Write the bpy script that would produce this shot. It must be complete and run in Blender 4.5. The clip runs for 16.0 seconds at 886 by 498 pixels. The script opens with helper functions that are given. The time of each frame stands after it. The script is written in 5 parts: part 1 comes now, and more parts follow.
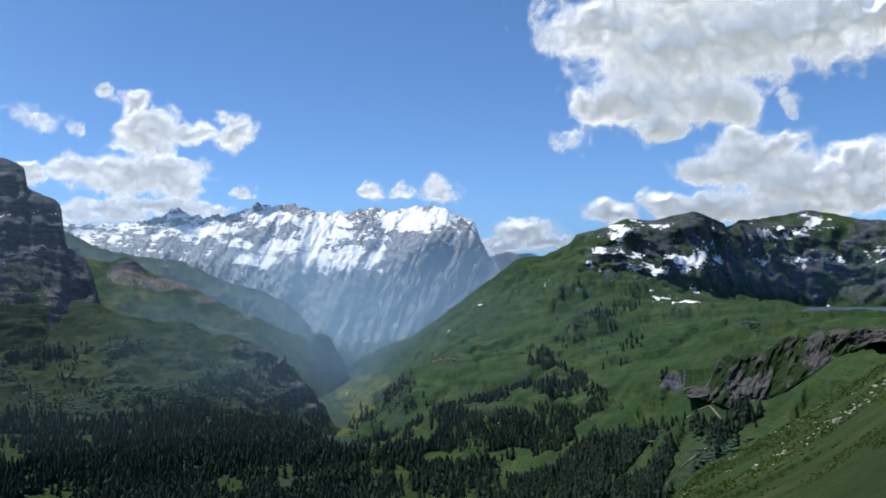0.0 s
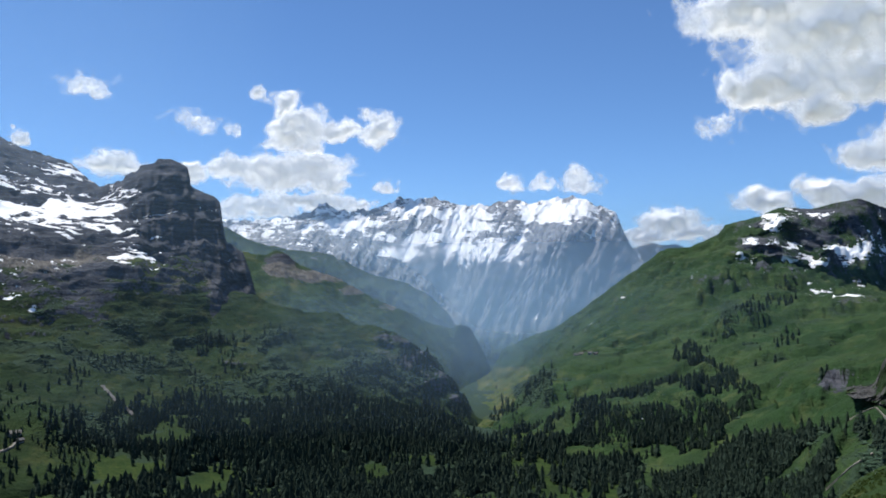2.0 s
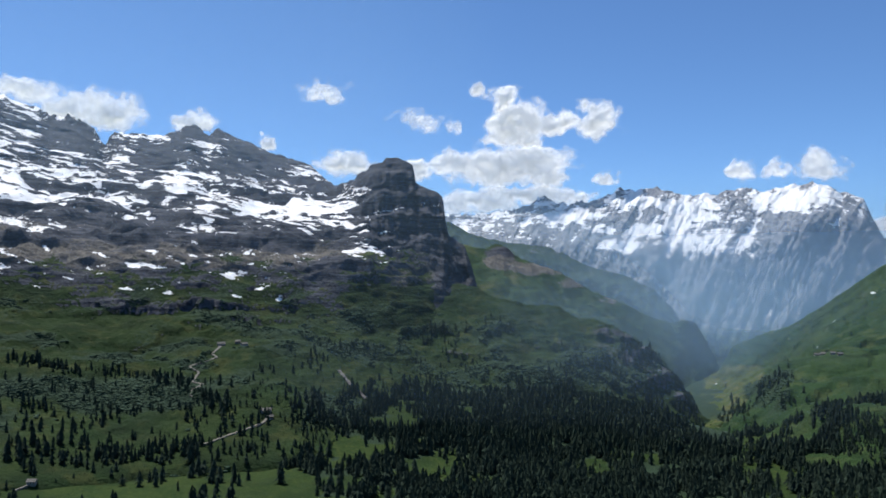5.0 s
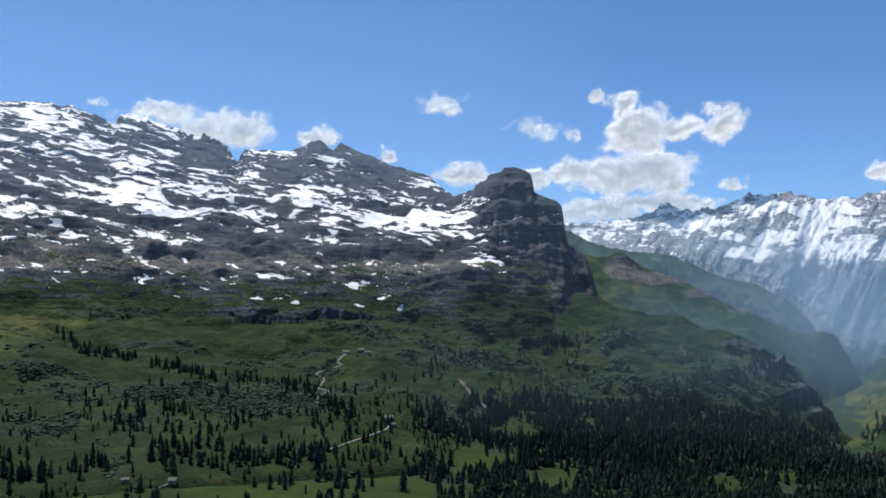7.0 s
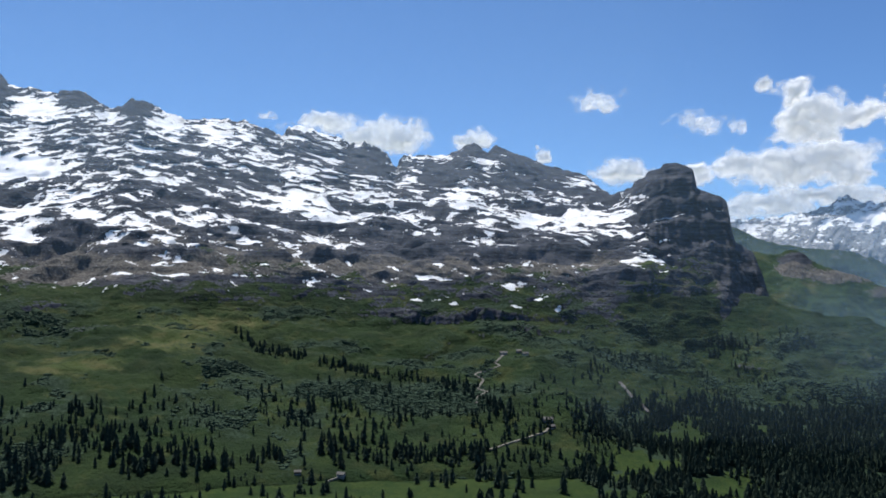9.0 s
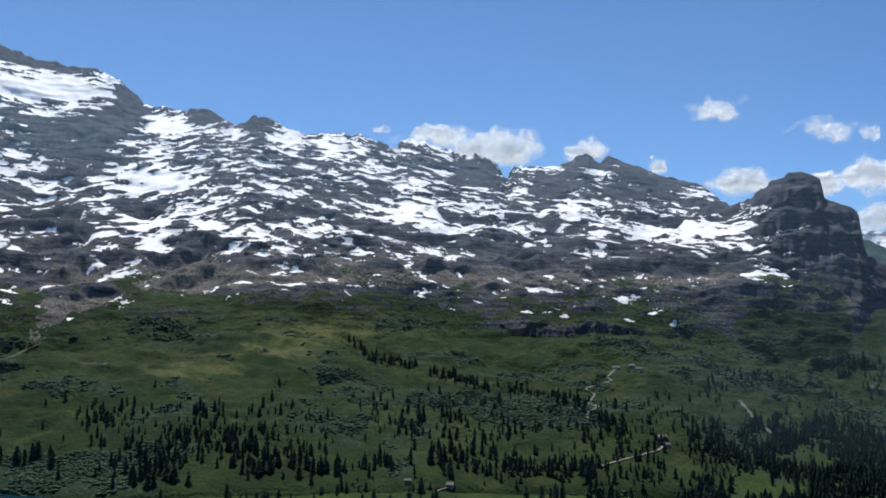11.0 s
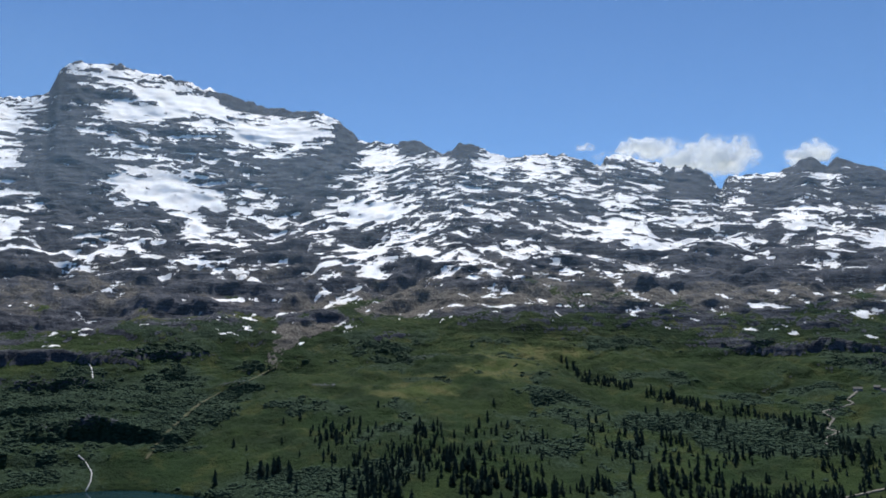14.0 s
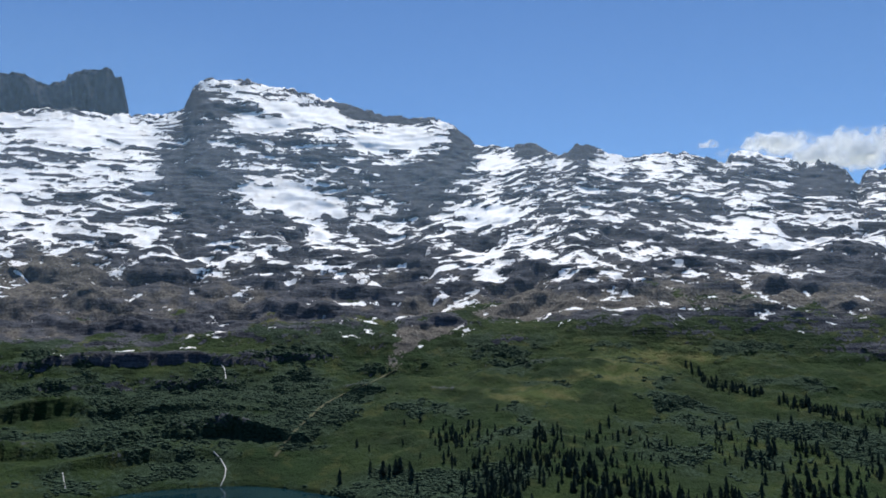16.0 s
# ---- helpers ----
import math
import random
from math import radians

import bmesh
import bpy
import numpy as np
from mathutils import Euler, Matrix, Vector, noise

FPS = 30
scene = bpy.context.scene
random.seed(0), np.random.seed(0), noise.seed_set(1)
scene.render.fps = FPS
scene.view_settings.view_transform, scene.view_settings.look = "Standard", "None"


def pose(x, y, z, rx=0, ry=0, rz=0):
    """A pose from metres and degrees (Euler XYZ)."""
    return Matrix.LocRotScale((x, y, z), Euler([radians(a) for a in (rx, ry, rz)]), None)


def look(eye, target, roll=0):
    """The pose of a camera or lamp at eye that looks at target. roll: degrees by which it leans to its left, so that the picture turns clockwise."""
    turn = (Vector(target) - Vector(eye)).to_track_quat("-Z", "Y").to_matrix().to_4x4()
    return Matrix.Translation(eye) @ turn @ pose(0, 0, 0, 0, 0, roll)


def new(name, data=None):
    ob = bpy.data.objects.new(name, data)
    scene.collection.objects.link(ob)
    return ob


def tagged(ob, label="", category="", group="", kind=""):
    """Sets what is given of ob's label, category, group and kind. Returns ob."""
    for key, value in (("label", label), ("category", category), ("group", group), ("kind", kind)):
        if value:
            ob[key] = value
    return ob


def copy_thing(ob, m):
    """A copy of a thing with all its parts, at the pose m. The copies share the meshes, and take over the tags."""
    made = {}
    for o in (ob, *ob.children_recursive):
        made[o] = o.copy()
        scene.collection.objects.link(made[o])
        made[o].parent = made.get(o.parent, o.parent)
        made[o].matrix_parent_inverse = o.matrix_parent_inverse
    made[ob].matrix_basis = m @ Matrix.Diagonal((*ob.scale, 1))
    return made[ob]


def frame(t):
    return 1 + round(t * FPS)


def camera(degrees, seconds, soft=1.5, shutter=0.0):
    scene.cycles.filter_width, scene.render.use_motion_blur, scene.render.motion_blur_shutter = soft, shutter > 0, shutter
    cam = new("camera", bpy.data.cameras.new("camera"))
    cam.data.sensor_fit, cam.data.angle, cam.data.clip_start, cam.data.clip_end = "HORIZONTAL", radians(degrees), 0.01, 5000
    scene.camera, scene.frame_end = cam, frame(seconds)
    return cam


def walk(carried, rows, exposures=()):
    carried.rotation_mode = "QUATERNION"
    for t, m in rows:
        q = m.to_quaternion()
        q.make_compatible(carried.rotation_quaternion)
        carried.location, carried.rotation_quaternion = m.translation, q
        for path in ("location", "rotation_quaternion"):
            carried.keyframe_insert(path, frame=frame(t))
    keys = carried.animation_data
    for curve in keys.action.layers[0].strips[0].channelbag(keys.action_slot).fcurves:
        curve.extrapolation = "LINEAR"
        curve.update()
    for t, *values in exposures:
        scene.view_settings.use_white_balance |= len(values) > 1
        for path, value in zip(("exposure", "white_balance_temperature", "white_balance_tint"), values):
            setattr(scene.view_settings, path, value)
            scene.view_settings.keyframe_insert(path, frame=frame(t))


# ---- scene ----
EYE = Vector((0.0, 0.0, 225.0))      # lake level is z = 0

# ---- camera: turns on the spot; seconds, heading (left is positive), pitch, roll ----
TURN = [
    (0, 0.000, 3.626, -0.400), (0.5, 1.042, 3.641, -0.361), (1, 3.249, 3.824, -0.275),
    (1.5, 5.584, 3.641, -0.183), (2, 10.005, 3.116, -0.150), (2.5, 12.702, 2.798, 0.262),
    (3, 14.661, 2.903, 0.291), (3.5, 16.759, 2.947, 0.388), (4, 19.434, 2.852, -0.080),
    (4.2, 20.968, 2.810, -0.006), (6.5, 31.463, 2.900, 0.107), (7, 34.076, 3.252, 0.186),
    (7.5, 36.819, 3.098, 0.234), (8, 41.801, 3.309, -0.226), (8.5, 44.097, 3.284, 0.365),
    (8.7, 44.518, 3.283, 0.161), (11, 53.122, 4.106, 0.693), (11.5, 55.727, 4.338, 0.473),
    (12, 58.519, 4.405, 0.185), (12.5, 60.031, 4.484, 0.177), (13, 62.268, 5.212, -0.186),
    (13.5, 65.330, 5.682, -0.406), (14, 67.961, 5.534, -0.386), (14.5, 68.743, 5.503, -0.450),
    (15, 70.606, 5.773, -0.330), (15.5, 73.399, 5.782, -0.200), (16, 76.345, 5.824, -0.285),
]


def bearing(az, el=0.0):
    a, e = radians(az), radians(el)
    return Vector((-math.sin(a) * math.cos(e), math.cos(a) * math.cos(e), math.sin(e)))


cam = camera(57.87, 16.0, soft=1.7)
walk(cam, [(t, look(EYE, EYE + 100 * bearing(y, p), r)) for t, y, p, r in TURN],
     exposures=[(0, 0.22), (6.5, 0.12), (11, 0.04), (14, -0.02), (16, -0.02)])

# ---- sky and sun ----
SUN_AZ, SUN_EL = 70.0, 66.0
world = bpy.data.worlds.new("sky")
scene.world = world
world.use_nodes = True
wn, wl = world.node_tree.nodes, world.node_tree.links
sky = wn.new("ShaderNodeTexSky")
sky.sky_type, sky.sun_disc = "NISHITA", False
sky.sun_elevation, sky.sun_rotation = radians(SUN_EL), radians(-SUN_AZ)
sky.altitude, sky.air_density, sky.dust_density, sky.ozone_density = 3000, 1.0, 0.22, 3.5
air = wn.new("ShaderNodeMix")
air.data_type, air.blend_type = "RGBA", "MULTIPLY"
air.inputs[0].default_value = 1.0
air.inputs[7].default_value = (0.74, 0.95, 1.13, 1.0)      # deep, clear mountain blue
wl.new(sky.outputs[0], air.inputs[6])
wl.new(air.outputs[2], wn["Background"].inputs[0])
wn["Background"].inputs[1].default_value = 0.115
sun = new("sun", bpy.data.lights.new("sun", "SUN"))
sun.data.energy, sun.data.angle, sun.data.color = 5.0, radians(0.53), (1.0, 0.96, 0.9)
sun.matrix_world = look(1000 * bearing(SUN_AZ, SUN_EL), (0, 0, 0))


# ---- noise on arrays ----
PERM = np.random.RandomState(3).permutation(512).astype(np.int64)
PERM = np.concatenate([PERM, PERM, PERM])
GRAD = np.random.RandomState(5).normal(size=(512, 3))
GRAD /= np.linalg.norm(GRAD, axis=1)[:, None]


def gnoise(x, y, z):
    xi, yi, zi = np.floor(x).astype(np.int64), np.floor(y).astype(np.int64), np.floor(z).astype(np.int64)
    fx, fy, fz = x - xi, y - yi, z - zi
    ux, uy, uz = (f * f * f * (f * (f * 6 - 15) + 10) for f in (fx, fy, fz))
    out = 0
    for dx in (0, 1):
        for dy in (0, 1):
            for dz in (0, 1):
                h = PERM[PERM[PERM[(xi + dx) & 511] + ((yi + dy) & 511)] + ((zi + dz) & 511)]
                g = GRAD[h]
                d = g[..., 0] * (fx - dx) + g[..., 1] * (fy - dy) + g[..., 2] * (fz - dz)
                out = out + d * (ux if dx else 1 - ux) * (uy if dy else 1 - uy) * (uz if dz else 1 - uz)
    return out * 1.6


def fbm(x, y, z, size, octaves=5, gain=0.5, ridged=False):
    out, amp, f, total = 0, 1.0, 1.0 / size, 0
    for i in range(octaves):
        n = gnoise(x * f + 17.3 * i, y * f - 9.1 * i, z * f + 4.7 * i)
        out = out + amp * ((1 - 2 * np.abs(n)) if ridged else n)
        total += amp
        amp, f = amp * gain, f * 2.03
    return out / total


def smooth(e0, e1, v):
    t = np.clip((v - e0) / (e1 - e0), 0, 1)
    return t * t * (3 - 2 * t)


def blur(v, sigma):
    if sigma < 0.3:
        return v
    n = int(3 * sigma) + 1
    k = np.exp(-0.5 * (np.arange(-n, n + 1) / sigma) ** 2)
    return np.convolve(np.pad(v, n, mode="edge"), k / k.sum(), mode="valid")


def spots(az, el, rows):
    """Sum of soft ellipses: bearing, elevation, their half sizes, weight."""
    out = np.zeros_like(az)
    for a, e, ra, re, w in rows:
        out += w * np.exp(-(((az - a) / ra) ** 2 + ((el - e) / re) ** 2) ** 1.5)
    return out


class Relief:
    """A landform as a sheet in bearing and distance, laid through crest and foot lines.
    A line is a list of (bearing, elevation angle, distance); the sheet runs from the first line to the last."""

    def __init__(self, az0, az1, step, lines, rows, soft):
        n = int(abs(az1 - az0) / step) + 1
        self.col = np.linspace(az0, az1, n)
        rr, zz = [], []
        for pts, s in zip(lines, soft):
            pts = sorted(pts)
            a = np.array([p[0] for p in pts], float)
            r = np.interp(self.col, a, [p[2] for p in pts])
            e = np.interp(self.col, a, [p[1] for p in pts])
            z = EYE.z + r * np.tan(np.radians(e))
            rr.append(blur(r, max(s, 1.0) / step))
            zz.append(blur(z, s / step))
        R, Z, S = [], [], []
        for i, m in enumerate(rows):
            for k in range(m + (i == len(rows) - 1)):
                t = k / m
                R.append(rr[i] * (1 - t) + rr[i + 1] * t)
                Z.append(zz[i] * (1 - t) + zz[i + 1] * t)
                S.append(np.full(n, i + t))
        self.R, self.Z, self.S = np.array(R), np.array(Z), np.array(S)
        self.A = np.broadcast_to(self.col, self.R.shape).copy()
        self.masks = {}

    def xyz(self):
        a = np.radians(self.A)
        return -np.sin(a) * self.R, np.cos(a) * self.R, self.Z

    def el(self):
        return np.degrees(np.arctan2(self.Z - EYE.z, self.R))

    def steep(self):
        """Slope of the sheet: height gained per metre along it outwards."""
        dz = np.gradient(self.Z, axis=0)
        dr = np.gradient(self.R, axis=0)
        return dz / np.hypot(dr, dz).clip(0.01)

    def mesh(self, name, lo=-1.0, hi=99.0):
        """The sheet, or its rows from lo to hi (in lines), as a mesh."""
        rows = np.where((self.S[:, 0] >= lo) & (self.S[:, 0] <= hi))[0]
        cut = slice(rows[0], rows[-1] + 1)
        x, y, z = (v[cut] for v in self.xyz())
        m, n = x.shape
        me = bpy.data.meshes.new(name)
        idx = np.arange(m * n).reshape(m, n)
        a, b = idx[:-1, :-1].ravel(), idx[:-1, 1:].ravel()
        c, d = idx[1:, 1:].ravel(), idx[1:, :-1].ravel()
        flip = self.col[1] > self.col[0]
        quads = np.stack([b, a, d, c] if flip else [a, b, c, d], 1)
        me.vertices.add(m * n)
        me.vertices.foreach_set("co", np.stack([x, y, z], -1).astype(np.float32).ravel())
        me.loops.add(quads.size)
        me.loops.foreach_set("vertex_index", quads.ravel().astype(np.int32))
        me.polygons.add(len(quads))
        me.polygons.foreach_set("loop_start", np.arange(0, quads.size, 4, dtype=np.int32))
        me.polygons.foreach_set("use_smooth", np.ones(len(quads), dtype=bool))
        for key, v in self.masks.items():
            at = me.attributes.new(key, "FLOAT", "POINT")
            at.data.foreach_set("value", np.clip(v[cut], -1, 2).astype(np.float32).ravel())
        me.update(calc_edges=True)
        me.validate()
        return me


def scarps(rel, rows, wander, size, fall=0.8):
    """Short crags across a slope: bearing, elevation, half width, height. Returns where they stand."""
    x, y, z = rel.xyz()
    el, out = rel.el(), np.zeros_like(x)
    move, gap = wander * fbm(x, y, z * 0, size, 5), smooth(-0.4, 0.06, fbm(x, y, z * 3.0 + 5, size * 0.5, 5, 0.6))
    for a, e, ra, h in rows:
        t = el - e - move
        win = np.exp(-((rel.A - a) / (1.15 * ra)) ** 2) * gap
        rel.Z = rel.Z + h * win * smooth(-0.15, 0.15, t) * np.exp(-np.clip(t, 0, None) / fall)
        out += win * np.exp(-((t - 0.22) / 0.38) ** 2)
    return np.clip(out, 0, 1)


def smooth_rows(v, n):
    for _ in range(n):
        v = np.concatenate([v[:1], (v[:-2] + 2 * v[1:-1] + v[2:]) / 4, v[-1:]], 0)
    return v


# ---- materials ----
class Nodes:
    def __init__(self, name):
        self.mat = bpy.data.materials.new(name)
        self.mat.use_nodes = True
        self.t = self.mat.node_tree
        self.bsdf = self.t.nodes["Principled BSDF"]
        self.coord = self.t.nodes.new("ShaderNodeTexCoord").outputs["Object"]

    def put(self, sock, v):
        if isinstance(v, bpy.types.NodeSocket):
            self.t.links.new(v, sock)
        else:
            sock.default_value = v

    def node(self, kind, ins=(), out=0, operation="", interpolation_type="", attribute_name="", use_clamp=False):
        n = self.t.nodes.new(kind)
        if operation:
            n.operation = operation
        if use_clamp:
            n.use_clamp = True
        if interpolation_type:
            n.interpolation_type = interpolation_type
        if attribute_name:
            n.attribute_name = attribute_name
        for k, v in dict(ins).items():
            self.put(n.inputs[k], v)
        return n.outputs[out]

    def attr(self, name):
        return self.node("ShaderNodeAttribute", out="Fac", attribute_name=name)

    def noise(self, size, detail=5.0, rough=0.55, stretch=None, offset=0.0):
        m = self.node("ShaderNodeMapping", {"Vector": self.coord, "Location": (offset, offset, offset),
                                            "Scale": stretch or (1, 1, 1)})
        return self.node("ShaderNodeTexNoise", {"Vector": m, "Scale": 1.0 / size, "Detail": detail, "Roughness": rough})

    def math(self, op, a, b=0.0, clamp=False):
        return self.node("ShaderNodeMath", {0: a, 1: b}, operation=op, use_clamp=clamp)

    def step(self, v, lo, hi):
        return self.node("ShaderNodeMapRange", {"Value": v, "From Min": lo, "From Max": hi}, interpolation_type="SMOOTHSTEP")

    def mix(self, f, a, b):
        n = self.t.nodes.new("ShaderNodeMix")
        n.data_type = "RGBA"
        for i, v in ((0, f), (6, a), (7, b)):
            self.put(n.inputs[i], (*v, 1.0) if isinstance(v, tuple) and len(v) == 3 else v)
        return n.outputs[2]

    def finish(self, color, rough=0.9, bump=None, strength=0.5, distance=1.0, spec=0.2):
        self.put(self.bsdf.inputs["Base Color"], (*color, 1.0) if isinstance(color, tuple) else color)
        self.put(self.bsdf.inputs["Roughness"], rough)
        self.bsdf.inputs["Specular IOR Level"].default_value = spec
        if bump is not None:
            self.put(self.bsdf.inputs["Normal"], self.node("ShaderNodeBump", {"Height": bump, "Strength": strength, "Distance": distance}))
        return self.mat


def terrain_material(name, grass_a, grass_b, grass_c, rock_a, rock_b, size=1.0, beds=(0.22, 0.22, 1.6)):
    """Meadow, shrub, rock and snow, told apart by the sheet's own masks and broken up by noise."""
    n = Nodes(name)
    fine, mid, big = n.noise(6 * size, 6), n.noise(38 * size, 5, offset=40), n.noise(210 * size, 4, offset=90)
    tiny = n.noise(1.7 * size, 4, 0.6, offset=7)
    grass = n.mix(n.step(big, 0.38, 0.62), grass_a, grass_b)
    grass = n.mix(n.math("MULTIPLY", n.step(mid, 0.5, 0.68), 0.75), grass, grass_c)
    grass = n.mix(n.math("MULTIPLY", n.step(fine, 0.45, 0.7), 0.4), grass, (grass_a[0] * 0.45, grass_a[1] * 0.5, grass_a[2] * 0.5))
    grass = n.mix(n.math("MULTIPLY", n.step(n.noise(85, 5, 0.6, offset=61), 0.46, 0.62), 0.6), grass, (grass_a[0] * 0.55, grass_a[1] * 0.6, grass_a[2] * 0.7))
    streak = n.noise(34 * size, 5, 0.6, stretch=(0.3, 0.3, 2.4) if size > 0.5 else (1, 1, 1), offset=15)
    grass = n.mix(n.math("MULTIPLY", n.step(streak, 0.5, 0.66), 0.5), grass, (grass_a[0] * 0.5, grass_a[1] * 0.55, grass_a[2] * 0.6))
    hay = n.mix(n.step(mid, 0.4, 0.65), (0.052, 0.074, 0.020), (0.088, 0.092, 0.034))
    grass = n.mix(n.step(n.math("ADD", n.attr("hay"), n.math("MULTIPLY", n.math("SUBTRACT", mid, 0.5), 0.5)), 0.35, 0.65), grass, hay)
    shrub = n.mix(n.step(fine, 0.4, 0.62), (0.012, 0.027, 0.014), (0.027, 0.049, 0.027))
    grass = n.mix(n.step(n.math("ADD", n.attr("shrub"), n.math("MULTIPLY", n.math("SUBTRACT", fine, 0.5), 0.9)), 0.35, 0.6), grass, shrub)
    bands = n.noise(14 * size, 5, 0.6, stretch=beds, offset=3)
    rock = n.mix(n.step(n.math("ADD", n.math("MULTIPLY", bands, 0.7), n.math("MULTIPLY", fine, 0.3)), 0.35, 0.68), rock_a, rock_b)
    rock = n.mix(n.math("MULTIPLY", n.step(tiny, 0.5, 0.75), 0.5), rock, (rock_a[0] * 0.55, rock_a[1] * 0.55, rock_a[2] * 0.6))
    scree = n.mix(n.step(fine, 0.35, 0.7), (0.085, 0.078, 0.068), (0.17, 0.158, 0.142))
    rock = n.mix(n.step(n.math("ADD", n.attr("scree"), n.math("MULTIPLY", n.math("SUBTRACT", mid, 0.5), 0.8)), 0.4, 0.6), rock, scree)
    edge = n.math("ADD", n.attr("rock"), n.math("ADD", n.math("MULTIPLY", n.math("SUBTRACT", fine, 0.5), 0.9),
                                                n.math("MULTIPLY", n.math("SUBTRACT", mid, 0.5), 0.6)))
    ground = n.mix(n.step(edge, 0.42, 0.58), grass, rock)
    melt = n.math("ADD", n.attr("snow"), n.math("MULTIPLY", n.math("SUBTRACT", fine, 0.5), 0.55))
    melt = n.math("ADD", melt, n.math("MULTIPLY", n.math("SUBTRACT", n.noise(13 * size, 4, 0.5, stretch=(0.5, 0.5, 2.0), offset=21), 0.5), 0.8))
    snow = n.step(melt, 0.47, 0.53)
    white = n.mix(n.step(mid, 0.4, 0.7), (0.86, 0.88, 0.9), (0.76, 0.75, 0.73))
    color = n.mix(snow, ground, white)
    h = n.math("ADD", n.math("MULTIPLY", fine, 5.0 * size), n.math("ADD", n.math("MULTIPLY", tiny, 1.6 * size), n.math("MULTIPLY", bands, 7.0 * size)))
    h = n.math("MULTIPLY", h, n.math("SUBTRACT", 1.0, n.math("MULTIPLY", snow, 0.95)))
    return n.finish(color, n.math("SUBTRACT", 0.95, n.math("MULTIPLY", snow, 0.35)), h, 0.85, 1.0, 0.15)


GRASS = ((0.012, 0.031, 0.008), (0.021, 0.040, 0.010), (0.045, 0.056, 0.016))
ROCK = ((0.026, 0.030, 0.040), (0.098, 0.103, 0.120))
M_RANGE = terrain_material("alpine_slope", *GRASS, *ROCK)
# lit copy of alpine_slope: same rock, grass colours raised for the sunny side
M_SUNLIT_SLOPE = terrain_material("sunny_pasture", (0.018, 0.046, 0.013), (0.030, 0.058, 0.017), (0.060, 0.080, 0.026), *ROCK)
M_GROUND = terrain_material("valley_grass", (0.016, 0.038, 0.007), (0.026, 0.048, 0.009), (0.052, 0.066, 0.014), *ROCK, size=0.16)
M_TOWER = terrain_material("dark_tower_rock", *GRASS, (0.015, 0.018, 0.028), (0.058, 0.063, 0.080), beds=(0.8, 0.8, 0.3))
M_CRAG = terrain_material("crag_rock", *GRASS, (0.026, 0.027, 0.029), (0.105, 0.104, 0.100), size=0.5, beds=(1.5, 1.5, 0.3))
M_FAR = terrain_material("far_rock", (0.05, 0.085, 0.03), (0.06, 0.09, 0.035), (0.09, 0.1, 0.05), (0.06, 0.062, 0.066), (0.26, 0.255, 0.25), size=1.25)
# limestone with part of the distance haze mixed into its pale, bluish colour
M_MASSIF = terrain_material("massif_rock_hazed", (0.05, 0.085, 0.03), (0.06, 0.09, 0.035), (0.09, 0.1, 0.05), (0.09, 0.10, 0.12), (0.42, 0.43, 0.45), size=1.6, beds=(1.3, 1.3, 0.28))

LAND = []


def landform(name, rel, material, label, category="mountain", kind="", parts=()):
    """One sheet, or an Empty with a mesh for each named stretch between two lines."""
    if not parts:
        ob = new(name, rel.mesh(name))
        ob.data.materials.append(material)
        LAND.append(ob)
        return tagged(ob, label, category, kind=kind)
    base = tagged(new(name), label, category, kind=kind)
    for piece, lo, hi, note in parts:
        ob = new(piece, rel.mesh(piece, lo, hi))
        ob.data.materials.append(material)
        ob.parent = base
        LAND.append(ob)
        tagged(ob, note)
    return base


def glade(A, E, x, y):
    """Open grass between the woods: 1 in a clearing."""
    t = np.interp(E, [-14, -11.5, -10.2, -7.5], [0.0, 0.04, 0.16, 0.14]) - 0.14 * smooth(22, 30, A) - 0.06 * smooth(5, 0, A) + 0.08 * smooth(2, 6, A) * smooth(23, 18, A)
    return smooth(t, t + 0.07, fbm(x, y, x * 0, 80, 4, 0.6))


# ---- ground: the camera's hill, the lake basin and the valley floor, out to the horizon ----
def at_z(rows):
    return [(a, math.degrees(math.atan2(z - EYE.z, r)), r) for a, r, z in rows]


